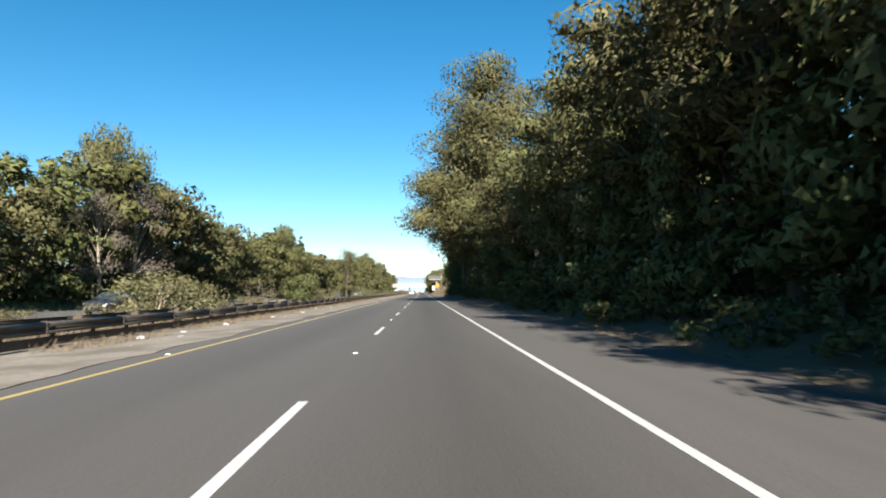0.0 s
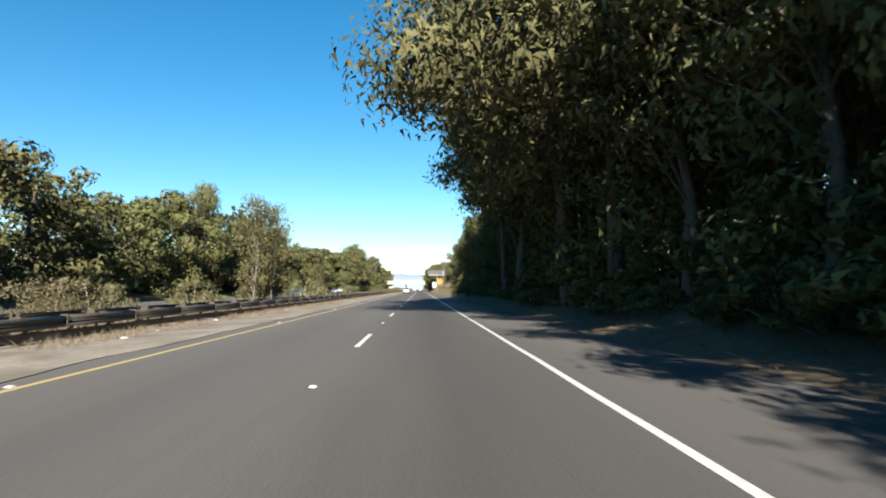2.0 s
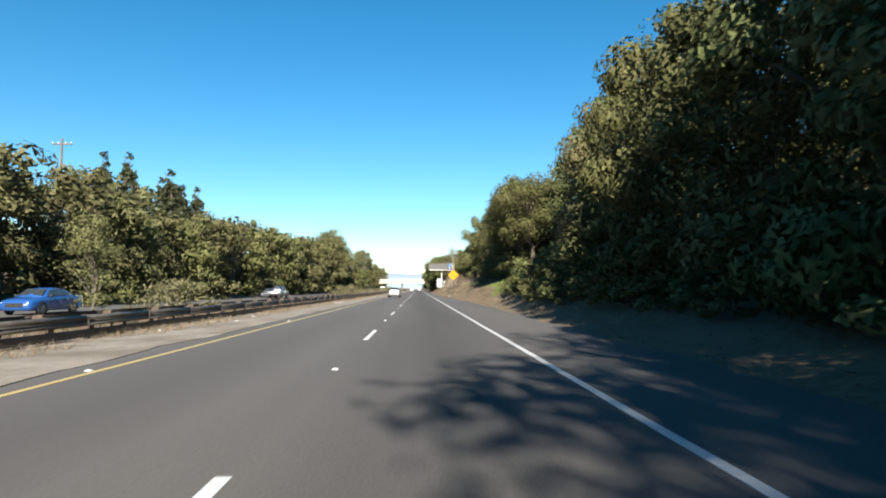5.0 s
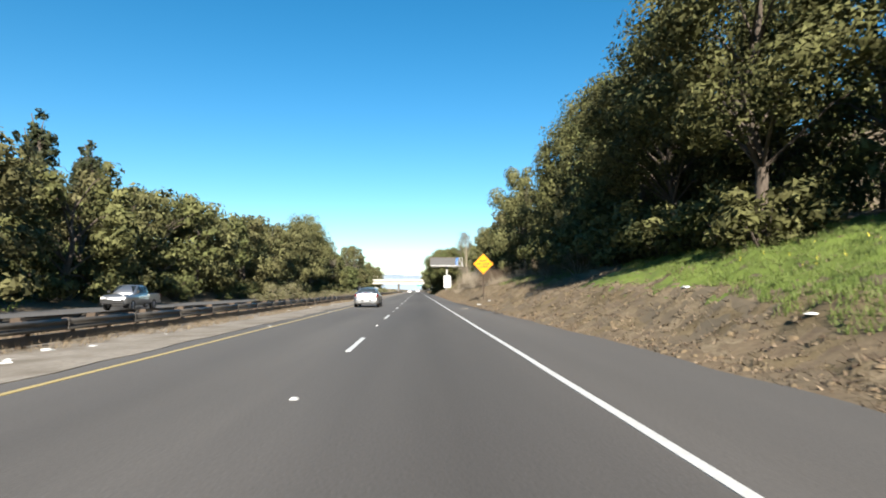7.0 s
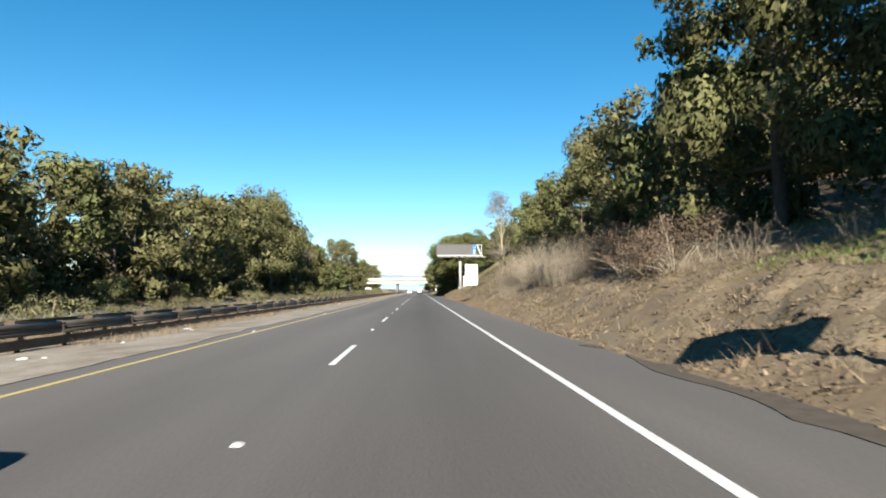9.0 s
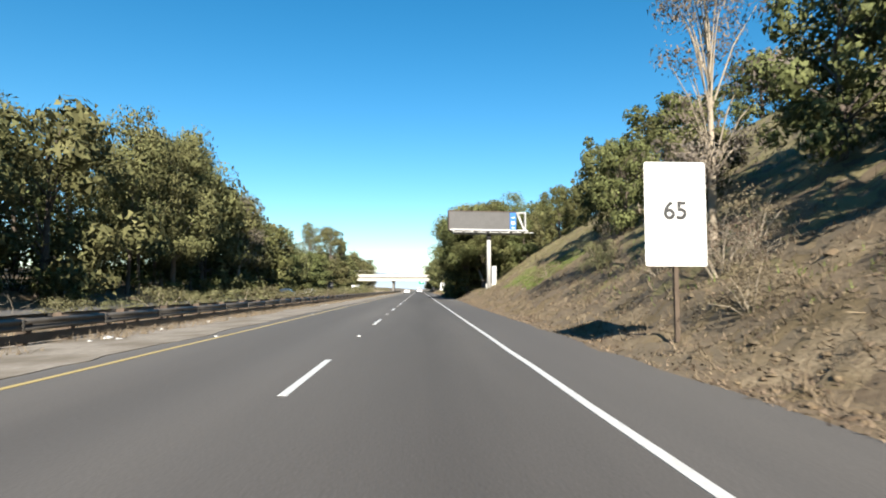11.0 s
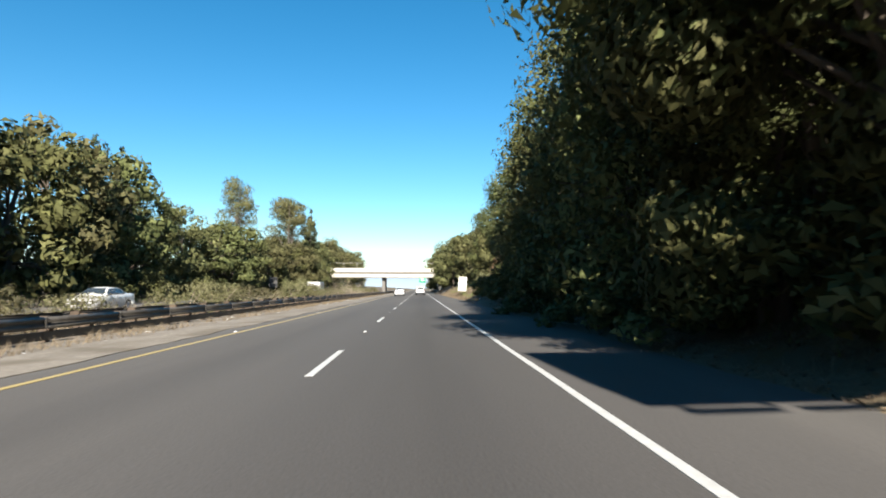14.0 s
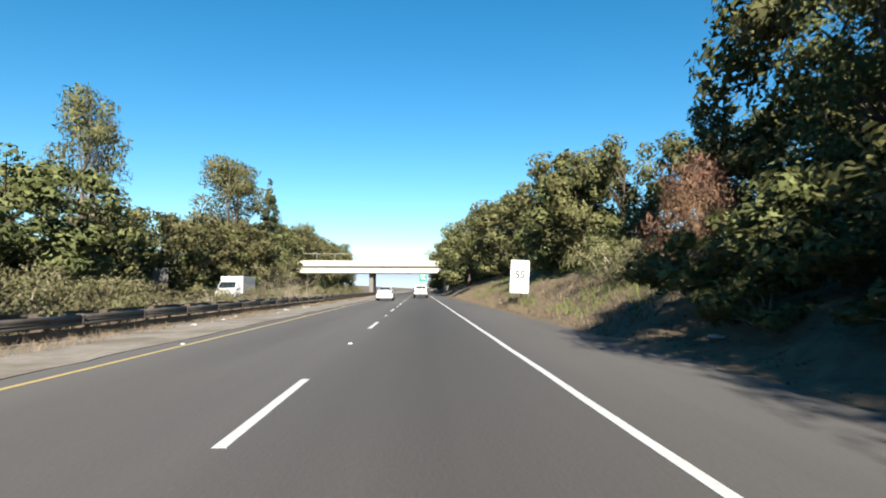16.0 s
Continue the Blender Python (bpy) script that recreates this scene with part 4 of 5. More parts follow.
def blades(name, area, count, lo, hi, material, label, seed, width=0.02, lean=0.35, keep=None):
    """Many narrow blades standing on the ground."""
    rng = np.random.default_rng(seed)
    x0, x1, y0, y1 = area
    V, F = [], []
    for i in range(count):
        x, y = rng.uniform(x0, x1), rng.uniform(y0, y1)
        if keep and not keep(x, y):
            continue
        z, h, a = height(x, y) - 0.02, rng.uniform(lo, hi), rng.uniform(0, 6.283)
        dx, dy = width * math.cos(a), width * math.sin(a)
        lx, ly = rng.normal(0, lean * h), rng.normal(0, lean * h)
        k = len(V)
        V += [(x - dx, y - dy, z), (x + dx, y + dy, z), (x + lx, y + ly, z + h)]
        F.append((k, k + 1, k + 2))
    ob = new(name, fast_mesh(name, V, F, material))
    return tagged(ob, label, "grass" if "grass" in name else "weeds", kind="stuff")


def patchy(scale, level, seed):
    return lambda x, y: noise.noise((x * scale, y * scale * 0.6, seed)) > level


def turf(name, x0, nx, y0, ny, step, rise, start, level, material, label, seed, top=0.05):
    """A ragged plant cover over the ground, worn through to the soil in places."""
    V, F = [], []
    for j in range(ny):
        for i in range(nx):
            gx, gy = x0 + step * i, y0 + step * j
            n = noise.noise((gx * 0.22, gy * 0.22, seed)) + 0.6 * noise.noise((gx * 0.7, gy * 0.6, seed + 2)) + 0.35 * noise.noise((gx * 1.9, gy * 1.9, seed + 4))
            cover = n + min(0.9, rise * (gx - EDGE(gy) - start)) - level
            V.append((gx, gy, height(gx, gy) + max(-0.25, min(top, 0.12 * cover)) + 0.012 * noise.noise((gx * 4, gy * 4, seed))))
    for j in range(ny - 1):
        for i in range(nx - 1):
            k = j * nx + i
            F.append((k, k + 1, k + nx + 1, k + nx))
    return tagged(mesh(name, V, F, material, smooth=True), label, "grass", kind="stuff")


turf("hillside_turf", 6.5, 80, 262, 196, 0.45, 0.24, 4.6, 0.15, M["hill_grass"], "thin tan-green turf worn through to soil on the hillside", 4)
turf("dry_thatch", 4.0, 34, 163, 655, 0.28, 1.0, 0.8, -0.1, M["thatch"], "matted straw and dry stems covering the cut bank", 14, top=0.008)
turf("grass_cover", 7.0, 42, 166, 120, 0.25, 0.7, 3.0, 0.15, M["grass"], "thick bright green grass on the bank", 31, top=0.06)
blades("yellow_flowers", (9.5, 14, 172, 186), 70, 0.12, 0.3, M["flower"], "small yellow flowers in the green grass", 48, width=0.018, lean=0.2)
blades("green_grass", (6.6, 16, 172, 200), 60000, 0.08, 0.26, M["grass"], "bright green grass on the bank under the trees", 21, width=0.014, keep=lambda x, y: x > 6.6 + 0.19 * max(0, y - 174) + 0.6 * noise.noise((x, y, 0)))
blades("green_grass", (6.5, 40, 258, 345), 22000, 0.06, 0.25, M["grass"], "green grass patches on the cut hillside", 22, width=0.02, keep=lambda x, y: patchy(0.11, 0.1, 8)(x, y))
blades("green_grass", (6.8, 11.0, 296, 312.5), 16000, 0.08, 0.28, M["grass"], "green grass at the foot of the hillside", 36, width=0.014, keep=lambda x, y: y < 311.5 and abs(x - 8.9) < 0.9 + 0.05 * (312 - y) + 1.4 * noise.noise((x * 0.4, y * 0.25, 3)))
blades("dry_grass", (5.5, 42, 255, 350), 38000, 0.05, 0.2, M["straw"], "thin dry grass on the cut hillside", 32, width=0.014, lean=0.5, keep=lambda x, y: x > EDGE(y) + 1.5)
blades("hill_grass", (7.5, 26, 296, 346), 60000, 0.06, 0.2, M["hill_grass"], "thin tan-green grass covering the hillside", 38, width=0.03, lean=0.6, keep=lambda x, y: x > EDGE(y) + 3.2 + 1.2 * noise.noise((x * 0.3, y * 0.3, 5)) and patchy(0.25, -0.28, 15)(x, y))
blades("green_grass", (8.0, 13, 203, 234), 15000, 0.06, 0.25, M["grass"], "green grass under the trees on the cut bank", 46, width=0.016, keep=patchy(0.25, -0.05, 21))
blades("leaf_litter", (4.6, 13, 345, 420), 26000, 0.015, 0.06, M["litter_leaf"], "fallen leaves on the shaded bank", 47, width=0.03, lean=1.5, keep=lambda x, y: x > EDGE(y) + 0.1)
blades("green_grass", (6.0, 14, 396, 450), 12000, 0.15, 0.5, M["grass"], "green grass below the trees on the bank", 23, width=0.02, keep=patchy(0.3, 0.0, 2))
blades("green_grass", (-36, -28, 0, 420), 26000, 0.15, 0.4, M["grass"], "green grass beyond the opposite road", 24, width=0.05, keep=patchy(0.06, 0.0, 3))
blades("dry_weeds", (-9.6, -7.9, -5, 470), 90000, 0.08, 0.38, M["straw"], "dry grey weeds along the guardrail", 25, width=0.013, lean=0.6, keep=lambda x, y: patchy(0.35, -0.12, 6)(x, y) and noise.noise((x * 3, y * 3, 2)) > -0.1)
blades("dry_weeds", (-16.2, -10.4, -5, 520), 38000, 0.15, 0.5, M["straw"], "dry yellow weeds between the shrubs of the median", 26, width=0.02, lean=0.5)
blades("dry_straw", (4.0, 16, 170, 345), 80000, 0.05, 0.22, M["straw"], "dry straw and broken stems on the cut bank", 27, width=0.007, lean=1.6, keep=lambda x, y: x > EDGE(y) + 0.2 and patchy(0.3, -0.25, 9)(x, y))
blades("dry_weeds", (5.0, 9, 395, 460), 12000, 0.1, 0.5, M["straw"], "dry grass at the foot of the bank", 28, width=0.012, lean=0.6, keep=lambda x, y: x > EDGE(y) + 0.3)
blades("leaf_litter", (4.0, 13, -5, 345), 50000, 0.02, 0.08, M["litter_leaf"], "fallen leaves and bark strips on the bank", 29, width=0.024, lean=1.5, keep=lambda x, y: x > EDGE(y) + 0.1 + 0.4 * noise.noise((y, 0, 0)))


def debris(name, area, count, lo, hi, material, label, seed, sticks=False):
    """Clods and stones, or broken sticks, lying on the bank."""
    rng = np.random.default_rng(seed)
    x0, x1, y0, y1 = area
    V, F = [], []
    cube = np.array([(-1, -1, -1), (1, -1, -1), (1, 1, -1), (-1, 1, -1), (-0.6, -0.6, 0.8), (0.6, -0.6, 0.8), (0.6, 0.6, 0.8), (-0.6, 0.6, 0.8)], float)
    quads = [(0, 1, 5, 4), (1, 2, 6, 5), (2, 3, 7, 6), (3, 0, 4, 7), (4, 5, 6, 7)]
    tri = np.array([t for q in quads for t in ((q[0], q[1], q[2]), (q[0], q[2], q[3]))])
    n = 0
    for i in range(count):
        y = rng.uniform(y0, y1)
        x = EDGE(y) + 0.15 + abs(rng.normal(0, 1)) * (x1 - x0)
        s = lo * (hi / lo) ** (rng.random() ** 1.7)
        c = cube * (1 + 0.35 * rng.normal(size=(8, 3)))
        c = c * ((s * 5, 0.007, 0.007) if sticks else (s, s * rng.uniform(0.6, 1.3), s * rng.uniform(0.4, 0.8)))
        a = rng.uniform(0, 6.283)
        t = rng.normal(0, 0.25) if sticks else 0.0
        c = np.stack([c[:, 0] * math.cos(a) - c[:, 1] * math.sin(a), c[:, 0] * math.sin(a) + c[:, 1] * math.cos(a), c[:, 2] + c[:, 0] * t], 1)
        V.append(c + (x, y, height(x, y) + (0.04 if sticks else 0.0)))
        F.append(tri + n)
        n += 8
    ob = new(name, fast_mesh(name, np.concatenate(V), np.concatenate(F), material))
    return tagged(ob, label, "debris", kind="stuff")


debris("clods", (0, 2.6, 165, 345), 7000, 0.02, 0.085, M["soil"], "clods of brown earth and stones on the cut bank", 41)
debris("clods", (0, 2.0, 392, 460), 1200, 0.02, 0.08, M["soil"], "clods of earth at the foot of the bank", 42)
debris("sticks", (0, 3.2, 165, 345), 700, 0.012, 0.045, M["straw"], "pale broken sticks lying on the cut bank", 43, sticks=True)
debris("sticks", (0, 2.4, -5, 160), 900, 0.03, 0.14, M["bark_pale"], "fallen bark and sticks below the grove", 44, sticks=True)
blades("leaf_litter", (4.0, 12, 165, 345), 45000, 0.015, 0.06, M["straw"], "pale dry leaf litter on the cut bank", 33, width=0.02, lean=1.6, keep=lambda x, y: x > EDGE(y) + 0.15 and patchy(0.5, -0.3, 12)(x, y))


blades("bark_chips", (4.0, 11, 165, 345), 90000, 0.03, 0.09, M["litter_leaf"], "curled dead leaves and bark chips on the cut bank", 49, width=0.034, lean=0.9, keep=lambda x, y: EDGE(y) + 0.1 < x < EDGE(y) + 5.5 and noise.noise((x * 0.9, y * 0.9, 17)) > -0.25)
blades("dry_tussocks", (4.2, 12, 200, 345), 60000, 0.12, 0.42, M["straw"], "bleached dry grass tufts on the cut bank", 50, width=0.012, lean=0.55, keep=lambda x, y: x > EDGE(y) + 0.5 and noise.noise((x * 1.3, y * 1.1, 23)) > 0.22)


# ---- guardrail ----
def rail_section_mesh(length=3.81):
    """A W-beam: two bulges, 0.31 m high, swept along y."""
    prof = [(0, -0.155), (0.02, -0.15), (0.075, -0.11), (0.08, -0.07), (0.01, -0.02), (0.01, 0.02), (0.08, 0.07), (0.075, 0.11), (0.02, 0.15), (0, 0.155)]
    inner = [(x - 0.012, z) for x, z in prof]
    ring = prof + inner[::-1]
    n = len(ring)
    v = [(x, 0, z) for x, z in ring] + [(x, length, z) for x, z in ring]
    f = [(i, (i + 1) % n, n + (i + 1) % n, n + i) for i in range(n)] + [tuple(range(n - 1, -1, -1)), tuple(range(n, 2 * n))]
    me = bpy.data.meshes.new("rail")
    me.from_pydata(v, [], f)
    me.materials.append(M["rail_metal"])
    me.polygons.foreach_set("use_smooth", [True] * len(me.polygons))
    return me


def post_mesh():
    bm = bmesh.new()
    box(bm, (-0.1, -0.1, -0.4), (0.1, 0.1, 0.78), 0.012)
    box(bm, (0.1, -0.08, 0.4), (0.2, 0.08, 0.76), 0.01)
    me = bpy.data.meshes.new("post")
    bm.to_mesh(me)
    bm.free()
    me.materials.append(M["post_wood"])
    return me


def bolt_plate_mesh():
    bm = bmesh.new()
    box(bm, (-0.012, -0.03, -0.15), (0.012, 0.03, 0.15), 0.004)
    me = bpy.data.meshes.new("splice")
    bm.to_mesh(me)
    bm.free()
    me.materials.append(M["rail_metal"])
    return me


def rub_mesh():
    bm = bmesh.new()
    box(bm, (-0.03, 0.0, -0.12), (0.045, 3.8, 0.115), 0.012)
    me = bpy.data.meshes.new("rub_rail")
    bm.to_mesh(me)
    bm.free()
    me.materials.append(M["rail_metal"])
    return me


rub = rub_mesh()
rm, pm, bpm = rail_section_mesh(), post_mesh(), bolt_plate_mesh()
for gi, (gx, flip, lab) in enumerate(((-9.7, 1, "weathered dark steel guardrail on wooden posts along the median"), (-11.0, -1, "second weathered guardrail on wooden posts facing the opposite road"))):
    rail = tagged(empty("guardrail"), lab, "guardrail", group="median guardrails")
    rng = random.Random(gi)
    for k in range(-6, 150):
        yy = k * 3.81
        r = new("rail", rm)
        r.parent = rail
        r.matrix_basis = pose(gx + 0.2 * flip, yy if flip > 0 else yy + 3.81, 0.4 + rng.uniform(-0.012, 0.012), 0, 0, 0 if flip > 0 else 180)
        p = new("post", pm)
        p.parent = rail
        p.matrix_basis = pose(gx, yy + 0.4, -0.22, rng.uniform(-2, 2), rng.uniform(-2, 2), 0 if flip > 0 else 180)
        if flip > 0:
            r = new("rub_rail", rub)
            r.parent = rail
            r.matrix_basis = pose(gx + 0.15, yy, 0.06 + rng.uniform(-0.01, 0.01))
            p = new("post", pm)
            p.parent = rail
            p.matrix_basis = pose(gx, yy + 2.3, -0.22, rng.uniform(-2, 2), rng.uniform(-2, 2), 0)
            s = new("splice", bpm)
            s.parent = rail
            s.matrix_basis = pose(gx + 0.285, yy + 0.02, 0.4)


# ---- signs ----
def text_part(txt, size, material, parent, m, name="lettering"):
    """Raised lettering in the built-in font, as a mesh."""
    cu = bpy.data.curves.new(name, "FONT")
    cu.body, cu.size, cu.align_x, cu.align_y, cu.extrude, cu.offset = txt, size, "CENTER", "CENTER", 0.002, size * 0.022
    tmp = bpy.data.objects.new(name, cu)
    scene.collection.objects.link(tmp)
    dg = bpy.context.evaluated_depsgraph_get()
    me = bpy.data.meshes.new_from_object(tmp.evaluated_get(dg))
    bpy.data.objects.remove(tmp)
    me.materials.clear()
    me.materials.append(material)
    ob = new(name, me)
    ob.parent = parent
    ob.matrix_basis = m
    return ob


def plate_bm(w, h, r, t=0.004, seg=4):
    """A thin plate with rounded corners in the xz plane, facing -y."""
    bm = bmesh.new()
    pts = []
    for cx, cz, a0 in ((w / 2 - r, h / 2 - r, 0), (-w / 2 + r, h / 2 - r, 90), (-w / 2 + r, -h / 2 + r, 180), (w / 2 - r, -h / 2 + r, 270)):
        for i in range(seg + 1):
            a = radians(a0 + 90 * i / seg)
            pts.append((cx + r * math.cos(a), cz + r * math.sin(a)))
    f = bm.faces.new([bm.verts.new((x, 0, z)) for x, z in pts])
    ext = bmesh.ops.extrude_face_region(bm, geom=[f])
    bmesh.ops.translate(bm, verts=[v for v in ext["geom"] if isinstance(v, bmesh.types.BMVert)], vec=(0, t, 0))
    bmesh.ops.recalc_face_normals(bm, faces=bm.faces)
    return bm


UP = pose(0, 0, 0, 90, 0, 0)


def warning_sign(x, y, z):
    g = height(x, y)
    s = tagged(empty("warning_sign", pose(x, y, g)), "orange diamond roadworks sign with dark lettering on a wooden post", "road sign")
    bm = bmesh.new()
    box(bm, (-0.05, 0.0, -0.6), (0.05, 0.1, z - g + 0.5), 0.008)
    part("post", bm, M["post_wood"], s)
    p = part("panel", plate_bm(1.22, 1.22, 0.05), M["sign_orange"], s, "orange sign panel")
    p.matrix_basis = pose(0, -0.01, z - g, 0, 45, 0)
    bm = plate_bm(1.16, 1.16, 0.05, 0.003)
    inner = bmesh.ops.inset_region(bm, faces=[f for f in bm.faces if abs(f.normal.y) > 0.9 and f.calc_center_median().y < 0.001], thickness=0.022)
    keep = set(inner["faces"])
    bmesh.ops.delete(bm, geom=[f for f in bm.faces if f not in keep], context="FACES")
    b = part("border", bm, M["sign_ink"], p)
    b.matrix_basis = pose(0, -0.004, 0)
    for i, t in enumerate(("RIGHT", "SHOULDER", "CLOSED")):
        text_part(t, 0.215, M["sign_ink"], s, pose(0, -0.018, z - g + 0.25 - 0.25 * i) @ UP)
    return s


warning_sign(5.65, 216.2, 3.52)


def speed_sign(x, y, z0, w, h, lines, label, lean=0.0):
    g = height(x, y)
    s = tagged(empty("regulatory_sign", pose(x, y, g, 0, lean, 0)), label, "road sign")
    bm = bmesh.new()
    box(bm, (-0.045, 0.0, -0.5), (0.045, 0.09, z0 - g + h * 0.9), 0.006)
    part("post", bm, M["post_wood"], s)
    p = part("panel", plate_bm(w, h, 0.05), M["sign_white"], s, "white sign panel")
    p.matrix_basis = pose(0, -0.01, z0 - g + h / 2)
    for txt, size, dz in lines:
        text_part(txt, size, M["sign_black"], s, pose(0, -0.016, z0 - g + h / 2 + dz) @ UP)
    return s


speed_sign(6.2, 414.6, 1.05, 1.15, 2.0, (("55", 0.62, 0.1),), "white speed sign with black number leaning on a wooden post", lean=3)
speed_sign(5.35, 271.0, 1.77, 1.25, 2.1, (("65", 0.5, 0.05),), "tall white speed sign with grey numbers on a wooden post")


def far_sign(x, y, z, w, h, material, label, legs=(-0.5, 0.5)):
    g = height(x, y)
    s = tagged(empty("road_sign", pose(x, y, g)), label, "road sign")
    for l in legs:
        bm = bmesh.new()
        box(bm, (l * w * 0.7 - 0.05, 0.0, -0.4), (l * w * 0.7 + 0.05, 0.1, z - g + h * 0.4), 0.006)
        part("post", bm, M["post_wood"], s)
    p = part("panel", plate_bm(w, h, 0.05), material, s)
    p.matrix_basis = pose(0, -0.012, z - g)
    return s


far_sign(-27.0, 442, 2.5, 1.6, 1.9, M["box_grey"], "dark back of a road sign on two wooden posts")

# overhead guide sign beyond the bridge
gs = tagged(empty("overhead_sign", pose(6.6, 690, height(6.6, 690))), "green overhead guide sign on a cantilever post", "road sign")
rod(bmb := bmesh.new(), (0, 0, -1), (0, 0, 9.6), 0.22, 0.16, 12)
part("post", bmb, M["galvanised"], gs)
rod(bmb := bmesh.new(), (0, 0, 9.0), (-6.8, 0, 9.2), 0.14, 0.1, 10)
part("arm", bmb, M["galvanised"], gs)
gp = part("panel", plate_bm(3.8, 4.4, 0.2, 0.05), M["sign_green"], gs, "green sign panel")
gp.matrix_basis = pose(-4.7, -0.3, 7.0)
for dx, dz, w in ((0.0, 1.1, 2.6), (-0.2, 0.2, 2.0), (0.3, -0.8, 2.4)):
    box(bmb := bmesh.new(), (-4.7 + dx - w / 2, -0.32, 7.0 + dz - 0.22), (-4.7 + dx + w / 2, -0.31, 7.0 + dz + 0.22))
    part("text_bar", bmb, M["sign_white"], gs)


# ---- billboard ----
def billboard(x, y):
    g = height(x, y) - 0.2
    b = tagged(empty("billboard", pose(x, y, 0, 0, 0, 6)), "grey unlit billboard with catwalk on a single pale pole", "billboard")
    rod(bm := bmesh.new(), (0, 0.3, g - 0.5), (0, 0.3, 7.9), 0.26, 0.24, 20)
    part("pole", bm, M["pole_grey"], b, "pale steel pole", smooth=True)
    rod(bm := bmesh.new(), (0, 0.3, 6.9), (0, 0.3, 7.55), 0.275, 0.275, 20)
    part("collar", bm, M["box_grey"], b, smooth=True)
    for k in range(4):
        a = k * math.pi / 2 + 0.6
        box(bm := bmesh.new(), (0.24, -0.02, g - 0.1), (0.5, 0.02, g + 0.7), 0.004, pose(0, 0.3, 0, 0, 0, math.degrees(a)))
        part("fin", bm, M["pole_grey"], b)
    box(bm := bmesh.new(), (-0.7, -0.4, g - 0.3), (0.7, 1.0, g + 0.12), 0.03)
    part("footing", bm, M["dark_concrete"], b)
    x0, x1, z0, z1 = -4.55, 2.35, 8.05, 10.05
    box(bm := bmesh.new(), (x0, 0.0, z0), (x1, 0.55, z1), 0.02)
    part("cabinet", bm, M["box_grey"], b)
    n = 12
    for i in range(n):
        for j in range(4):
            w, h = (x1 - x0) / n, (z1 - z0) / 4
            box(bm := bmesh.new(), (x0 + i * w + 0.0015, -0.03, z0 + j * h + 0.0015), (x0 + (i + 1) * w - 0.0015, -0.003, z0 + (j + 1) * h - 0.0015))
            part("display_panel", bm, M["panel_grey"], b)
    for lo, hi in (((x0 - 0.12, -0.08, z0 - 0.1), (x0 - 0.003, 0.6, z1 + 0.1)), ((x0, -0.08, z1 + 0.003), (x1 + 0.8, 0.6, z1 + 0.1)), ((x0, -0.08, z0 - 0.1), (x1 + 0.8, 0.6, z0 - 0.003))):
        box(bm := bmesh.new(), lo, hi, 0.01)
        part("frame", bm, M["frame_brown"], b)
    p = part("logo_panel", plate_bm(0.72, 1.94, 0.02, 0.1), M["sign_blue"], b, "blue panel with a white ring")
    p.matrix_basis = pose(x1 + 0.4, -0.05, (z0 + z1) / 2)
    bm = bmesh.new()
    r = 0.22
    vi = [bm.verts.new((rr * math.cos(t * math.pi / 12), 0, rr * math.sin(t * math.pi / 12))) for t in range(24) for rr in (r, r - 0.08)]
    for t in range(24):
        bm.faces.new((vi[2 * t], vi[(2 * t + 2) % 48], vi[(2 * t + 3) % 48], vi[2 * t + 1]))
    q = part("ring", bm, M["sign_white"], b)
    q.matrix_basis = pose(x1 + 0.4, -0.057, 8.85)
    for dz, w in ((9.45, 0.42), (8.85, 0.2), (8.3, 0.4)):
        box(bm := bmesh.new(), (x1 + 0.4 - w / 2, -0.06, dz - 0.045), (x1 + 0.4 + w / 2, -0.054, dz + 0.045))
        part("text_bar", bm, M["sign_white"], b)
    # open truss past the panel
    tx0, tx1 = x1 + 0.85, x1 + 1.9
    for a, c in (((tx0, 0.1, z1), (tx1, 0.1, z1)), ((tx1, 0.1, z0), (tx1, 0.1, z1)), ((tx0, 0.1, z1), (tx1 - 0.2, 0.1, z0)), ((tx0 + 0.3, 0.5, z1), (tx1, 0.5, z0)), ((tx0, 0.5, z1), (tx1, 0.5, z1)), ((tx1, 0.5, z0), (tx1, 0.5, z1)), ((tx1, 0.1, z1), (tx1, 0.5, z1))):
        rod(bm := bmesh.new(), a, c, 0.06, 0.06, 6)
        part("truss_bar", bm, M["white_metal"], b, "white steel bar")
    # catwalk
    box(bm := bmesh.new(), (x0 - 0.1, -0.95, 7.84), (tx1 - 0.05, 0.6, 7.9), 0.01)
    part("catwalk", bm, M["frame_brown"], b)
    box(bm := bmesh.new(), (x0 - 0.1, -1.0, 7.83), (tx1 - 0.05, -0.95, 7.98), 0.01)
    part("catwalk_edge", bm, M["white_metal"], b)
    for i in range(9):
        xx = x0 + 0.3 + i * (tx1 - x0) / 8.4
        box(bm := bmesh.new(), (xx - 0.05, -0.98, 7.68), (xx + 0.05, 0.6, 7.83), 0.01)
        part("bracket", bm, M["pole_grey"], b)
    for xx in np.arange(x0 + 0.2, tx1, 1.35):
        box(bm := bmesh.new(), (xx, -1.06, 7.6), (xx + 1.1, -0.9, 7.7), 0.02)
        part("light_tray", bm, M["pole_grey"], b)
    box(bm := bmesh.new(), (x0 + 0.5, 0.15, 7.5), (x1 + 1.5, 0.45, 7.8), 0.02)
    part("beam", bm, M["galvanised"], b)
    return b


billboard(8.1, 325.5)


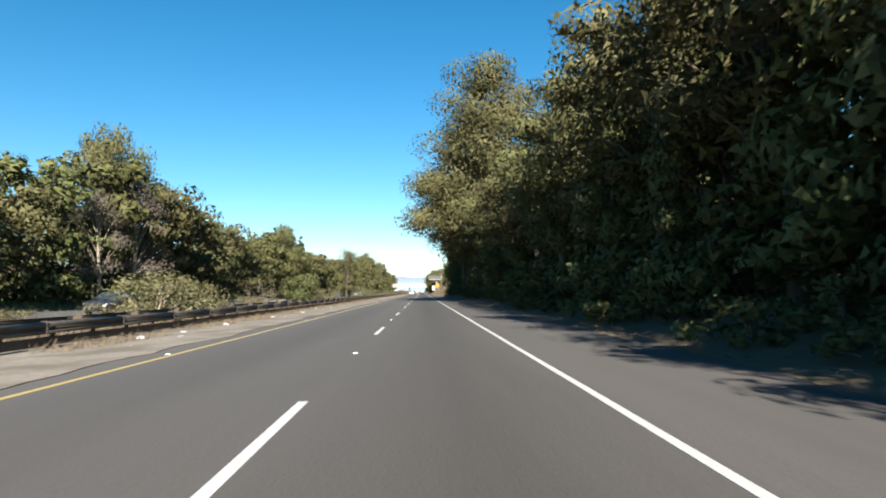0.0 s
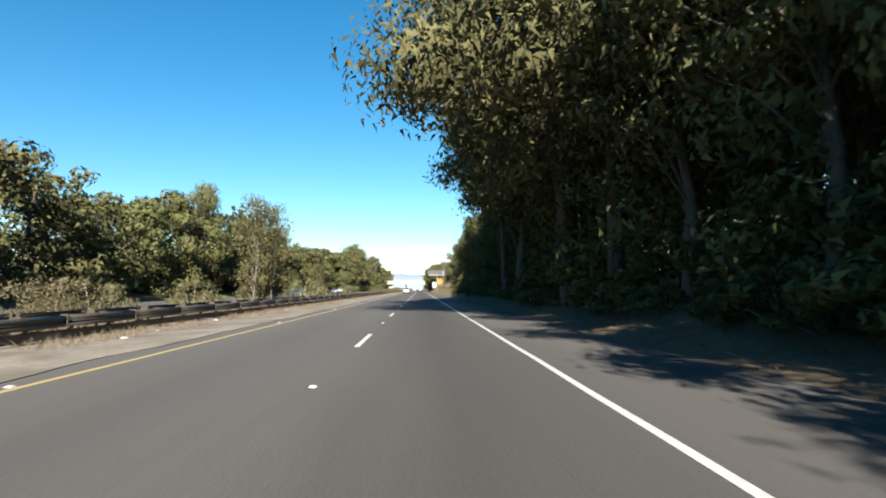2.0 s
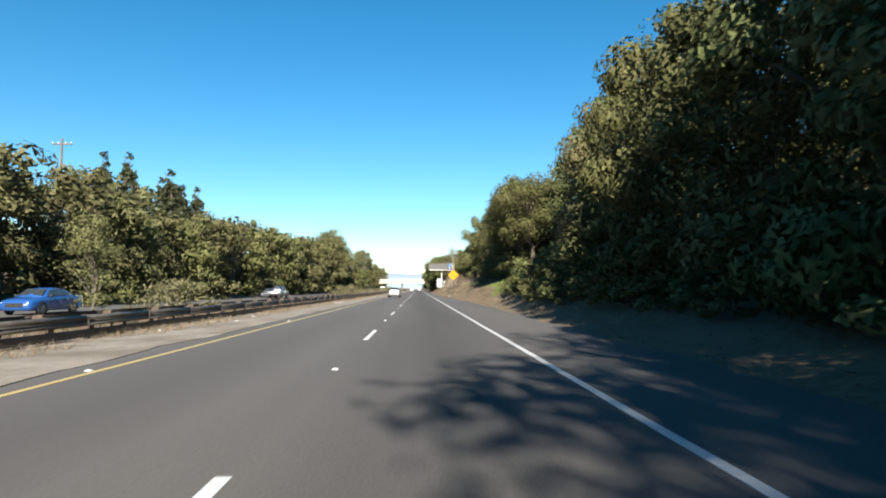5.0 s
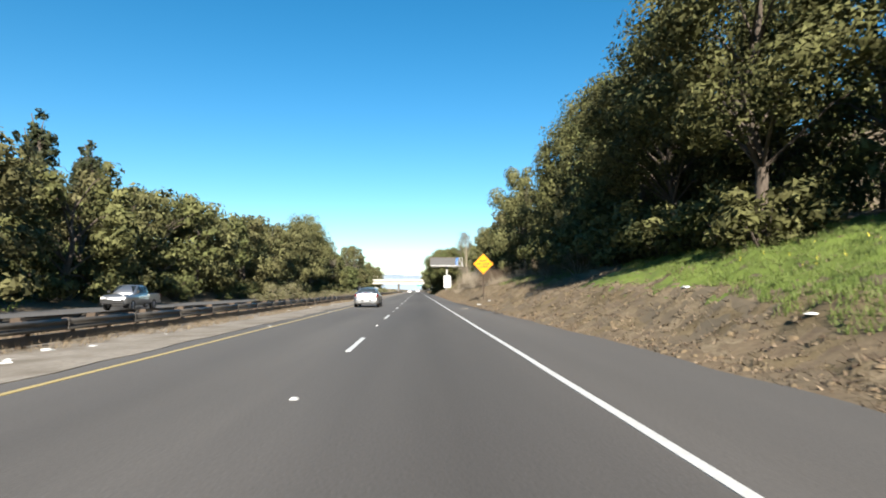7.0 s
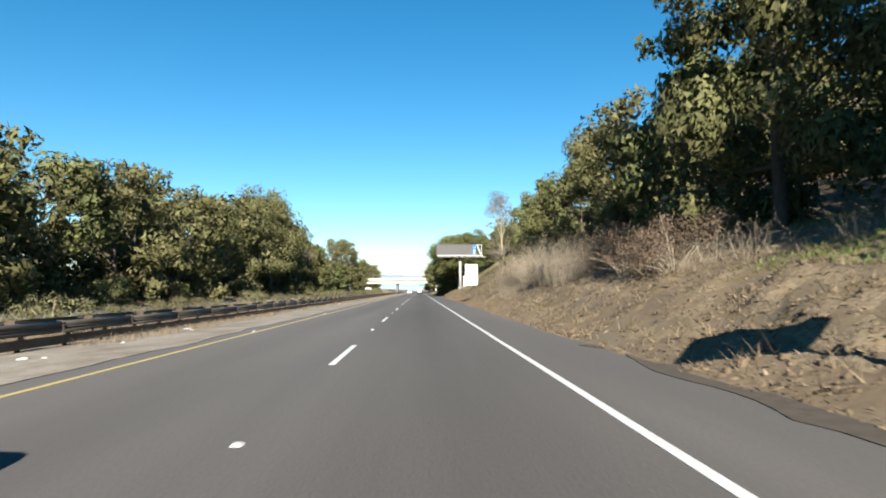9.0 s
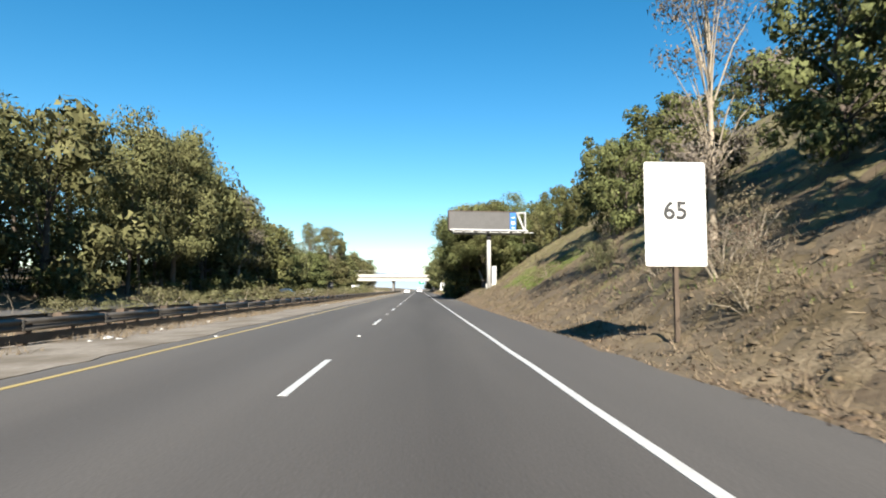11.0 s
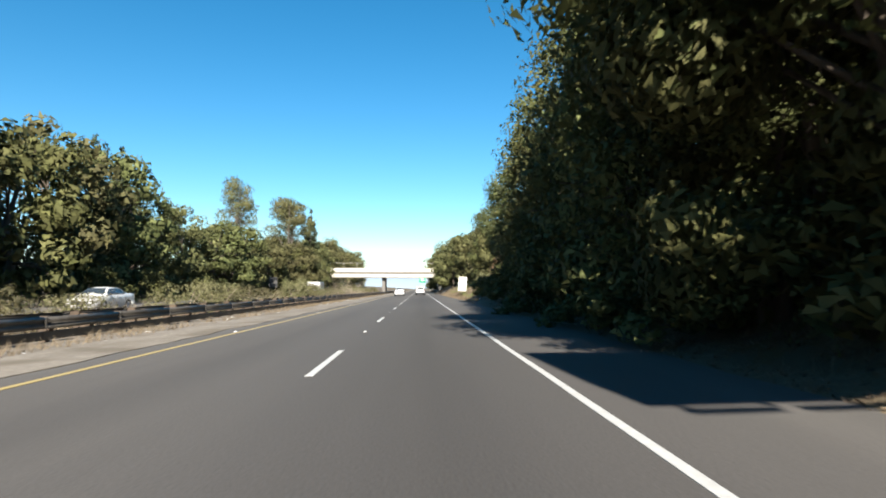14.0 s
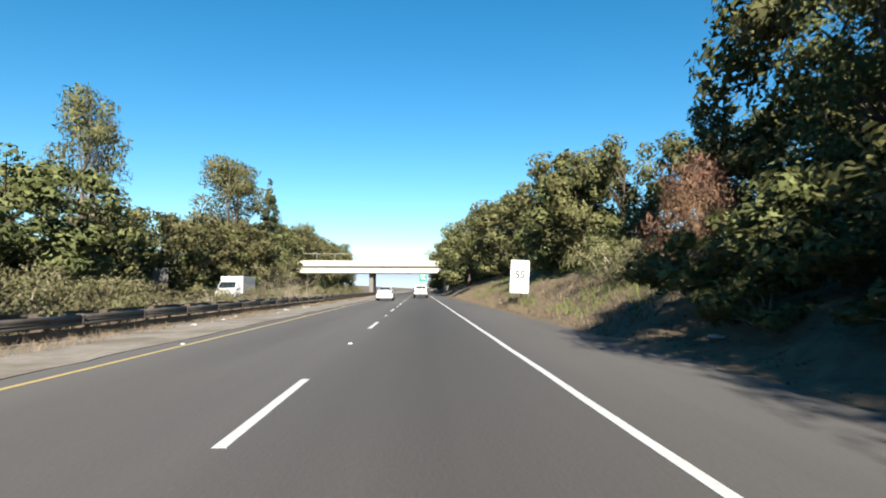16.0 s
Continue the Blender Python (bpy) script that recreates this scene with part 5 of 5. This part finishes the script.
def utility_box(x, y, w, d, h, material, label, lid=0.04):
    g = height(x, y)
    u = tagged(empty("utility_box", pose(x, y, g - 0.05, 0, 0, 4)), label, "utility box", group="boxes below the billboard")
    box(bm := bmesh.new(), (-w / 2, -d / 2, -0.3), (w / 2, d / 2, h), 0.02)
    part("body", bm, material, u)
    box(bm := bmesh.new(), (-w / 2 - 0.03, -d / 2 - 0.03, h + 0.003), (w / 2 + 0.03, d / 2 + 0.03, h + lid), 0.015)
    part("lid", bm, material, u)
    box(bm := bmesh.new(), (-w / 2 + 0.05, -d / 2 - 0.012, 0.08), (w / 2 - 0.05, -d / 2 - 0.002, h - 0.06), 0.004)
    part("door", bm, material, u)
    return u


utility_box(9.2, 330.5, 0.54, 0.8, 2.35, M["white_metal"], "tall white electrical cabinet at the foot of the billboard")
utility_box(8.25, 330.3, 0.34, 2.5, 0.85, M["box_grey"], "long low grey concrete box beside the white cabinet", lid=0.01)
utility_box(8.1, 327.2, 0.6, 0.75, 0.55, M["box_grey"], "small grey utility box beside the billboard pole")
lv, lf = [], []
tube(lv, lf, [(8.6, 333.3, 1.0), (8.35, 333.8, 2.2), (8.0, 334.8, 3.4), (7.7, 336.0, 4.8)], [0.2, 0.17, 0.13, 0.05], 10)
tagged(mesh("leaning_trunk", lv, lf, M["bark_pale"], smooth=True), "pale bare trunk leaning out of the thicket", "tree trunk")


# ---- bridge ----
def bridge(y):
    b = tagged(empty("bridge", pose(0, y, 0)), "pale concrete road bridge crossing the highway", "bridge")
    # deck coloured dark for the shaded gap between parapet and girder
    for nm, lo, hi, mt in (("girder", (-52, 0.6, 4.95), (44, 12.0, 6.2), "concrete"), ("deck", (-58, 0.0, 6.2), (50, 12.6, 6.45), "dark_concrete"), ("parapet", (-58, -0.1, 6.45), (50, 0.2, 7.7), "concrete"), ("parapet", (-58, 12.3, 6.45), (50, 12.6, 7.7), "concrete"), ("girder_face", (-52, 0.25, 4.85), (44, 0.597, 6.0), "concrete")):
        box(bm := bmesh.new(), lo, hi, 0.05)
        part(nm, bm, M[mt], b)
    for x in (-11.0, 6.4, -30.0):
        box(bm := bmesh.new(), (x - 0.5, 2.0, -0.5), (x + 0.5, 10.5, 4.95), 0.12)
        part("pier", bm, M["dark_concrete"], b)
    for i in range(26):
        x = -56 + i * 4.1
        box(bm := bmesh.new(), (x - 0.04, -0.02, 7.7), (x + 0.04, 0.08, 9.3), 0.01)
        part("fence_post", bm, M["galvanised"], b)
    box(bm := bmesh.new(), (-58, 0.0, 9.22), (50, 0.05, 9.28))
    part("fence_rail", bm, M["galvanised"], b)
    return b


bridge(514)


def utility_pole(x, y, h):
    u = tagged(empty("utility_pole", pose(x, y, height(x, y))), "pale wooden utility pole rising above the trees", "utility pole")
    rod(bm := bmesh.new(), (0, 0, -0.5), (0, 0, h), 0.17, 0.11, 10)
    part("pole", bm, M["bark_pale"], u)
    box(bm := bmesh.new(), (-1.1, -0.06, h - 0.7), (1.1, 0.06, h - 0.56), 0.01)
    part("crossarm", bm, M["bark_pale"], u)
    for dx in (-1.0, -0.4, 0.4, 1.0):
        rod(bm := bmesh.new(), (dx, 0, h - 0.56), (dx, 0, h - 0.36), 0.05, 0.03, 8)
        part("insulator", bm, M["white_metal"], u)
    return u


utility_pole(-39.5, 186, 16.0)

# distant hills, the haze of the air mixed into their colour
hv, hf = [], []
for i in range(81):
    x = -2400 + 60 * i
    z = 95 + 40 * noise.noise((i * 0.16, 0, 0)) + 12 * noise.noise((i * 0.6, 4, 0))
    hv += [(x, 3600, -5), (x, 3700, z), (x, 3900, -5)]
for i in range(80):
    for c in range(2):
        hf.append((3 * i + c, 3 * i + c + 3, 3 * i + c + 4, 3 * i + c + 1))
tagged(mesh("backdrop", hv, hf, M["hazed_hill"], smooth=True), "distant hills on the horizon with haze put into their pale blue colour", "hills", kind="structure")


# ---- vehicles ----
def loft(rings, cap=True):
    """A closed body from rings of equal length."""
    v, f, n = [], [], len(rings[0])
    for r in rings:
        v += r
    for i in range(len(rings) - 1):
        for k in range(n):
            k2 = (k + 1) % n
            f.append((i * n + k, i * n + k2, (i + 1) * n + k2, (i + 1) * n + k))
    if cap:
        f += [tuple(range(n - 1, -1, -1)), tuple((len(rings) - 1) * n + k for k in range(n))]
    return v, f


def body_ring(y, w, z0, z1, crown=0.05, tuck=0.06):
    """A rounded section across a car body, at y along it: sills, flanks, shoulder, top."""
    h = z1 - z0
    half = [(w * 0.86, z0), (w * 0.97, z0 + 0.12 * h), (w, z0 + 0.45 * h), (w * 0.985, z0 + 0.75 * h), (w - tuck, z1 - 0.06 * h), (w * 0.8, z1), (w * 0.4, z1 + crown * 0.7)]
    return [(x, y, z) for x, z in half] + [(0, y, z1 + crown)] + [(-x, y, z) for x, z in half[::-1]]


def cabin_ring(y, wb, wt, z0, z1):
    half = [(wb, z0), (wb - 0.01, z0 + 0.05), (wt + 0.03, z1 - 0.09), (wt - 0.06, z1 - 0.015), (wt * 0.5, z1 + 0.02)]
    return [(x, y, z) for x, z in half] + [(0, y, z1 + 0.03)] + [(-x, y, z) for x, z in half[::-1]]


def wheel(parent, x, y, r, width=0.22):
    side = 1 if x > 0 else -1
    bm = bmesh.new()
    n = 24
    prof = [(r * 0.68, -0.5), (r * 0.93, -0.5), (r, -0.36), (r, 0.36), (r * 0.93, 0.5), (r * 0.68, 0.5)]
    ring = [[bm.verts.new((o * width, q * math.cos(2 * math.pi * i / n), q * math.sin(2 * math.pi * i / n))) for q, o in prof] for i in range(n)]
    for i in range(n):
        for k in range(len(prof)):
            k2 = (k + 1) % len(prof)
            bm.faces.new((ring[i][k], ring[(i + 1) % n][k], ring[(i + 1) % n][k2], ring[i][k2]))
    bmesh.ops.recalc_face_normals(bm, faces=bm.faces)
    w = empty("wheel")
    w.parent = parent
    w.location = (x, y, r)
    part("tyre", bm, M["rubber"], w, smooth=True)
    bm = bmesh.new()
    for i in range(10):
        a = 2 * math.pi * i / 10
        rod(bm, (side * width * 0.36, 0.05 * math.cos(a), 0.05 * math.sin(a)), (side * width * 0.42, r * 0.66 * math.cos(a), r * 0.66 * math.sin(a)), 0.028, 0.02, 5)
    bmesh.ops.create_cone(bm, cap_ends=True, segments=20, radius1=r * 0.69, radius2=r * 0.69, depth=width * 0.5, matrix=pose(-side * 0.01, 0, 0, 0, 90, 0))
    part("rim", bm, M["alloy"], w)
    return w


def sedan(m, paint, label, group="cars on the highway"):
    """A four-door saloon; +y is forward, the origin below its tail."""
    c = tagged(empty("car", m), label, "car", group)
    L, W = 5.0, 0.94
    spec = [(0.0, 0.72, 0.42, 0.94), (0.015, 0.8, 0.36, 1.0), (0.05, 0.865, 0.31, 1.055), (0.13, 0.91, 0.27, 1.085), (0.4, W, 0.24, 1.1), (1.1, W, 0.22, 1.1), (2.3, W, 0.22, 1.04), (3.3, W, 0.22, 1.0), (4.2, 0.93, 0.22, 0.93), (4.75, 0.88, 0.24, 0.82), (4.97, 0.78, 0.3, 0.7)]
    v, f = loft([body_ring(y, w, a, b) for y, w, a, b in spec])
    mesh("body", v, f, paint, c, smooth=True)
    v, f = loft([cabin_ring(0.85, 0.76, 0.6, 1.06, 1.1), cabin_ring(1.45, 0.8, 0.6, 1.06, 1.46), cabin_ring(2.3, 0.82, 0.62, 1.03, 1.5), cabin_ring(3.0, 0.82, 0.6, 1.0, 1.44), cabin_ring(3.75, 0.78, 0.62, 0.96, 1.02)])
    mesh("cabin", v, f, paint, c, smooth=True)

    def pane(name, pts, parent=c):
        n = len(pts)
        a = [Vector(p) for p in pts]
        nrm = (a[1] - a[0]).cross(a[2] - a[0]).normalized()
        vv = [p + nrm * 0.012 for p in a] + [p - nrm * 0.02 for p in a]
        ff = [tuple(range(n)), tuple(range(2 * n - 1, n - 1, -1))] + [(i, i + n, (i + 1) % n + n, (i + 1) % n) for i in range(n)]
        return mesh(name, vv, ff, M["car_glass"], parent)

    pane("rear_window", [(-0.66, 0.94, 1.17), (0.66, 0.94, 1.17), (0.53, 1.37, 1.437), (-0.53, 1.37, 1.437)])
    pane("windscreen", [(0.66, 3.66, 1.08), (-0.66, 3.66, 1.08), (-0.54, 3.08, 1.43), (0.54, 3.08, 1.43)])
    for s in (1, -1):
        for nm, pts in (("rear_side_window", [(0.81, 1.35, 1.12), (0.825, 2.3, 1.1), (0.655, 2.3, 1.42), (0.645, 1.62, 1.38)]), ("front_side_window", [(0.825, 2.38, 1.1), (0.8, 3.45, 1.07), (0.64, 2.98, 1.37), (0.655, 2.38, 1.42)])):
            q = [(s * x, y, z) for x, y, z in pts]
            pane(nm, q if s > 0 else q[::-1])
        box(bm := bmesh.new(), (s * 0.785 - 0.1, 0.005, 0.715), (s * 0.785 + 0.1, 0.2, 1.065), 0.045)
        part("lamp_surround", bm, M["chrome"], c, "chrome lamp surround")
        box(bm := bmesh.new(), (s * 0.79 - 0.078, -0.012, 0.76), (s * 0.79 + 0.082, 0.18, 1.045), 0.045)
        part("tail_lamp", bm, M["lamp_red"], c, "red tail lamp")
        box(bm := bmesh.new(), (s * 0.6 - 0.16, 4.8, 0.58), (s * 0.6 + 0.16, 4.96, 0.72), 0.03)
        part("headlamp", bm, M["lamp_clear"], c)
        box(bm := bmesh.new(), (s * 0.98 - 0.1, 3.28, 1.0), (s * 0.98 + 0.1, 3.42, 1.14), 0.03)
        part("mirror", bm, M["plastic_black"], c)
        rod(bm := bmesh.new(), (s * 0.56, -0.05, 0.33), (s * 0.56, 0.2, 0.33), 0.05, 0.05, 12)
        pipe = part("exhaust_pipe", bm, M["chrome"], c, "chrome exhaust pipe")
        rod(bm := bmesh.new(), (s * 0.56, -0.054, 0.33), (s * 0.56, 0.0, 0.33), 0.038, 0.038, 12)
        part("pipe_mouth", bm, M["plastic_black"], pipe)
        for y in (0.98, 4.03):
            wheel(c, s * 0.85, y, 0.35)
            # black band painted for the shaded gap between tyre and body
            bm = bmesh.new()
            n = 16
            vs = [bm.verts.new((s * W * (1.004 if rr > 0.39 else 1.004), y + rr * math.cos(math.pi * i / (n - 1)), 0.35 + rr * math.sin(math.pi * i / (n - 1)))) for i in range(n) for rr in (0.405, 0.36)]
            for i in range(n - 1):
                bm.faces.new((vs[2 * i], vs[2 * i + 2], vs[2 * i + 3], vs[2 * i + 1]))
            part("arch_gap_shade", bm, M["plastic_black"], c)
        rod(bm := bmesh.new(), (s * 0.838, 1.3, 1.105), (s * 0.815, 3.5, 1.06), 0.012, 0.012, 6)
        rod(bm, (s * 0.838, 1.3, 1.105), (s * 0.66, 1.6, 1.4), 0.012, 0.012, 6)
        rod(bm, (s * 0.66, 1.6, 1.4), (s * 0.67, 2.4, 1.435), 0.012, 0.012, 6)
        rod(bm, (s * 0.67, 2.4, 1.435), (s * 0.655, 3.0, 1.385), 0.012, 0.012, 6)
        part("window_trim", bm, M["chrome"], c, "chrome window trim")
        for y in (1.35, 2.34, 3.4):
            box(bm := bmesh.new(), (s * 0.938 - 0.006, y, 0.36), (s * 0.938 + 0.006, y + 0.012, 1.02))
            part("door_seam", bm, M["plastic_black"], c)
        for y in (2.0, 3.05):
            box(bm := bmesh.new(), (s * 0.945 - 0.015, y, 0.86), (s * 0.945 + 0.015, y + 0.2, 0.89), 0.008)
            part("door_handle", bm, M["chrome"], c)
    box(bm := bmesh.new(), (-0.9, -0.022, 0.715), (0.9, 0.02, 0.732), 0.004)
    part("boot_seam", bm, M["plastic_black"], c)
    box(bm := bmesh.new(), (-0.36, -0.058, 0.43), (0.36, -0.02, 0.63), 0.01)
    part("plate_recess", bm, M["box_grey"], c)
    box(bm := bmesh.new(), (-0.375, -0.062, 0.615), (0.375, -0.05, 0.645), 0.005)
    part("plate_trim", bm, M["chrome"], c)
    box(bm := bmesh.new(), (-0.2, -0.068, 0.455), (0.2, -0.05, 0.605), 0.008)
    p = part("number_plate", bm, M["plate"], c, "white number plate")
    box(bm := bmesh.new(), (-0.13, -0.073, 0.51), (0.13, -0.066, 0.55))
    part("plate_bar", bm, M["plate_bar"], p)
    v, f = loft([body_ring(y, w, a, b, 0.0, 0.03) for y, w, a, b in ((-0.045, 0.62, 0.36, 0.64), (-0.035, 0.76, 0.32, 0.68), (0.0, 0.86, 0.29, 0.7), (0.08, 0.925, 0.27, 0.705), (0.3, 0.955, 0.26, 0.7), (0.52, 0.95, 0.27, 0.69))])
    mesh("bumper", v, f, paint, c, smooth=True)
    box(bm := bmesh.new(), (-0.7, -0.02, 0.255), (0.7, 0.3, 0.31), 0.02)
    part("diffuser", bm, M["plastic_black"], c)
    box(bm := bmesh.new(), (-0.14, 0.03, 1.09), (0.14, 0.12, 1.12), 0.01)
    part("brake_lamp", bm, M["lamp_red"], c)
    box(bm := bmesh.new(), (-0.5, 4.9, 0.42), (0.5, 4.985, 0.68), 0.03)
    part("grille", bm, M["plastic_black"], c)
    return c


def pickup(m, paint, label, group="cars on the highway"):
    """A four-door pickup; +y is forward, the origin below its tail."""
    c = tagged(empty("pickup_truck", m), label, "pickup truck", group)
    W = 0.98
    v, f = loft([body_ring(y, w, a, b, 0.0, 0.03) for y, w, a, b in ((0.0, 0.93, 0.52, 1.18), (0.08, W, 0.46, 1.22), (1.95, W, 0.44, 1.22))])
    mesh("bed", v, f, paint, c)
    box(bm := bmesh.new(), (-0.82, 0.1, 1.19), (0.82, 1.85, 1.232), 0.01)
    part("bed_cover", bm, M["plastic_black"], c)
    v, f = loft([body_ring(y, w, a, b, 0.03, 0.05) for y, w, a, b in ((1.98, W, 0.44, 1.18), (4.2, W, 0.44, 1.16), (5.2, 0.96, 0.45, 1.12), (5.55, 0.9, 0.5, 1.0))])
    mesh("body", v, f, paint, c, smooth=True)
    v, f = loft([cabin_ring(2.0, 0.9, 0.7, 1.12, 1.72), cabin_ring(2.25, 0.92, 0.72, 1.12, 1.84), cabin_ring(3.4, 0.92, 0.72, 1.12, 1.85), cabin_ring(4.25, 0.88, 0.72, 1.1, 1.24)])
    mesh("cabin", v, f, paint, c, smooth=True)
    for nm, lo, hi in (("rear_window", (-0.66, 1.96, 1.32), (0.66, 2.02, 1.68)),):
        box(bm := bmesh.new(), lo, hi, 0.02)
        part(nm, bm, M["car_glass"], c)
    bm = bmesh.new()
    vs = [bm.verts.new(p) for p in ((0.74, 4.14, 1.3), (-0.74, 4.14, 1.3), (-0.66, 3.52, 1.79), (0.66, 3.52, 1.79))]
    bm.faces.new(vs)
    bmesh.ops.solidify(bm, geom=bm.faces[:], thickness=-0.03)
    part("windscreen", bm, M["car_glass"], c)
    for s in (1, -1):
        for y0, y1 in ((2.3, 3.1), (3.18, 3.95)):
            bm = bmesh.new()
            t = 0.62 if y1 > 3.5 else 0.0
            vs = [bm.verts.new((s * x, y, z)) for x, y, z in ((0.93, y0, 1.24), (0.93, y1, 1.24), (0.77, y1 - t * 0.7, 1.74), (0.77, y0, 1.74))]
            bm.faces.new(vs if s > 0 else vs[::-1])
            bmesh.ops.solidify(bm, geom=bm.faces[:], thickness=-0.03)
            part("side_window", bm, M["car_glass"], c)
        box(bm := bmesh.new(), (s * 0.9 - 0.07, -0.03, 0.8), (s * 0.9 + 0.07, 0.1, 1.16), 0.02)
        part("tail_lamp", bm, M["lamp_red"], c)
        box(bm := bmesh.new(), (s * 0.7 - 0.18, 5.4, 0.82), (s * 0.7 + 0.18, 5.57, 1.0), 0.03)
        part("headlamp", bm, M["lamp_clear"], c)
        box(bm := bmesh.new(), (s * 1.06 - 0.11, 3.95, 1.25), (s * 1.06 + 0.11, 4.08, 1.45), 0.03)
        part("mirror", bm, M["plastic_black"], c)
        for y in (1.15, 4.6):
            wheel(c, s * 0.86, y, 0.39, 0.25)
    box(bm := bmesh.new(), (-0.95, -0.12, 0.5), (0.95, 0.0, 0.68), 0.03)
    part("bumper", bm, M["chrome"], c, "chrome rear bumper")
    box(bm := bmesh.new(), (-0.8, 5.5, 0.5), (0.8, 5.6, 0.8), 0.03)
    part("grille", bm, M["plastic_black"], c)
    box(bm := bmesh.new(), (-0.15, -0.135, 0.53), (0.15, -0.122, 0.65), 0.004)
    p = part("number_plate", bm, M["plate"], c)
    box(bm := bmesh.new(), (-0.11, -0.141, 0.56), (0.11, -0.136, 0.62))
    part("plate_bar", bm, M["plate_bar"], p)
    return c


def box_truck(m, label):
    c = tagged(empty("box_truck", m), label, "truck", "cars on the opposite road")
    box(bm := bmesh.new(), (-1.15, 0.0, 0.9), (1.15, 4.6, 2.7), 0.04)
    part("cargo_box", bm, M["paint_white"], c)
    v, f = loft([body_ring(4.7, 1.0, 0.5, 1.5, 0.02), body_ring(6.3, 1.0, 0.5, 1.35, 0.02), body_ring(6.9, 0.92, 0.55, 1.2, 0.02)])
    mesh("cab", v, f, M["paint_white"], c, smooth=True)
    v, f = loft([cabin_ring(4.7, 0.98, 0.86, 1.45, 2.2), cabin_ring(5.6, 0.98, 0.84, 1.45, 2.2), cabin_ring(6.2, 0.96, 0.84, 1.38, 1.45)])
    mesh("cab_roof", v, f, M["paint_white"], c, smooth=True)
    bm = bmesh.new()
    bm.faces.new([bm.verts.new(p) for p in ((0.84, 6.2, 1.5), (-0.84, 6.2, 1.5), (-0.76, 5.72, 2.1), (0.76, 5.72, 2.1))])
    bmesh.ops.solidify(bm, geom=bm.faces[:], thickness=-0.04)
    part("windscreen", bm, M["car_glass"], c)
    for s in (1, -1):
        for y in (1.2, 5.9):
            wheel(c, s * 0.9, y, 0.42, 0.26)
        box(bm := bmesh.new(), (s * 0.7 - 0.14, 6.8, 0.75), (s * 0.7 + 0.14, 6.93, 0.95), 0.03)
        part("headlamp", bm, M["lamp_clear"], c)
    box(bm := bmesh.new(), (-0.95, 6.82, 0.45), (0.95, 6.96, 0.68), 0.03)
    part("bumper", bm, M["plastic_black"], c)
    return c


sedan(pose(-3.8, 211.2, 0.0), M["paint_silver"], "silver four-door saloon in the inner lane of the highway")
# the silver saloon again farther on, its sunlit look put in as white paint
sedan(pose(-3.6, 443.0, 0.0), M["paint_white"], "silver saloon repeated near the bridge, painted white for its sunlit look")
pickup(pose(0.35, 462.0, 0.0), M["paint_white"], "white pickup truck in the outer lane near the bridge")
OPP = "cars on the opposite road"
pickup(pose(-21.6, 215.0, -0.13, 0, 0, 180), M["paint_silver"], "silver pickup truck on the opposite road", OPP)
sedan(pose(-24.0, 219.0, -0.13, 0, 0, 180), M["paint_silver"], "silver car beside the pickup on the opposite road", OPP)
sedan(pose(-20.6, 43.0, -0.13, 0, 0, 180), M["paint_dark"], "dark saloon on the opposite road", OPP)
sedan(pose(-22.0, 158.0, -0.13, 0, 0, 180), M["paint_blue"], "blue saloon on the opposite road", OPP)
sedan(pose(-19.0, 348.0, -0.13, 0, 0, 180), M["paint_dark"], "dark blue saloon on the opposite road", OPP)
sedan(pose(-20.0, 372.0, -0.13, 0, 0, 180), M["paint_white"], "white saloon on the opposite road", OPP)
box_truck(pose(-19.4, 446.0, -0.13, 0, 0, 180), "white box truck on the opposite road")


# ---- litter along the guardrail ----
def litter_mesh(seed):
    rng = random.Random(seed)
    bm = bmesh.new()
    bmesh.ops.create_icosphere(bm, subdivisions=2, radius=0.12)
    for v in bm.verts:
        v.co *= 0.45 + 0.9 * rng.random()
        v.co.z = max(-0.02, v.co.z * 0.6)
    return bm


lits = []
for i in range(4):
    ob = part("litter", litter_mesh(i), M["litter_white"])
    tagged(ob, "crumpled white rubbish lying beside the guardrail", "litter", "litter on the verge")
    ob.location = (-8.4 + 0.2 * i, 18 + 7 * i, -0.07)
    lits.append(ob)
rl = random.Random(11)
for i in range(110):
    s = rl.uniform(0.2, 0.9)
    copy_thing(rl.choice(lits), pose(-8.0 + rl.uniform(-0.8, 0.7), rl.uniform(5, 450), -0.07, 0, 0, rl.uniform(0, 360)) @ Matrix.Diagonal((s, s * rl.uniform(0.7, 1.8), s * 0.8, 1)))

for x, y, s in ((4.9, 212.8, 1.2), (5.3, 213.4, 0.8), (5.6, 211.6, 1.0), (6.4, 391.0, 1.1), (5.9, 420.5, 0.9), (6.3, 424.0, 0.8), (7.4, 300.0, 0.8), (7.0, 176.5, 0.7), (8.2, 184.0, 1.0)):
    ob = copy_thing(lits[int(y) % 4], pose(x, y, height(x, y) + 0.04, 0, 0, y * 37 % 360) @ Matrix.Diagonal((s, s * 1.3, s * 0.8, 1)))
    tagged(ob, "crumpled white rubbish lying on the bank", group="litter on the bank")
box(bm := bmesh.new(), (-0.22, -0.035, 0.0), (0.22, 0.035, 0.018), 0.004)
box(bm, (0.08, 0.02, 0.018), (0.3, 0.06, 0.03), 0.003)
slat = tagged(part("wood_scrap", bm, M["twig"]), "pale splintered wood scrap lying on the shoulder", "debris")
slat.matrix_basis = pose(3.3, 207.3, 0.003, 0, 0, 6)
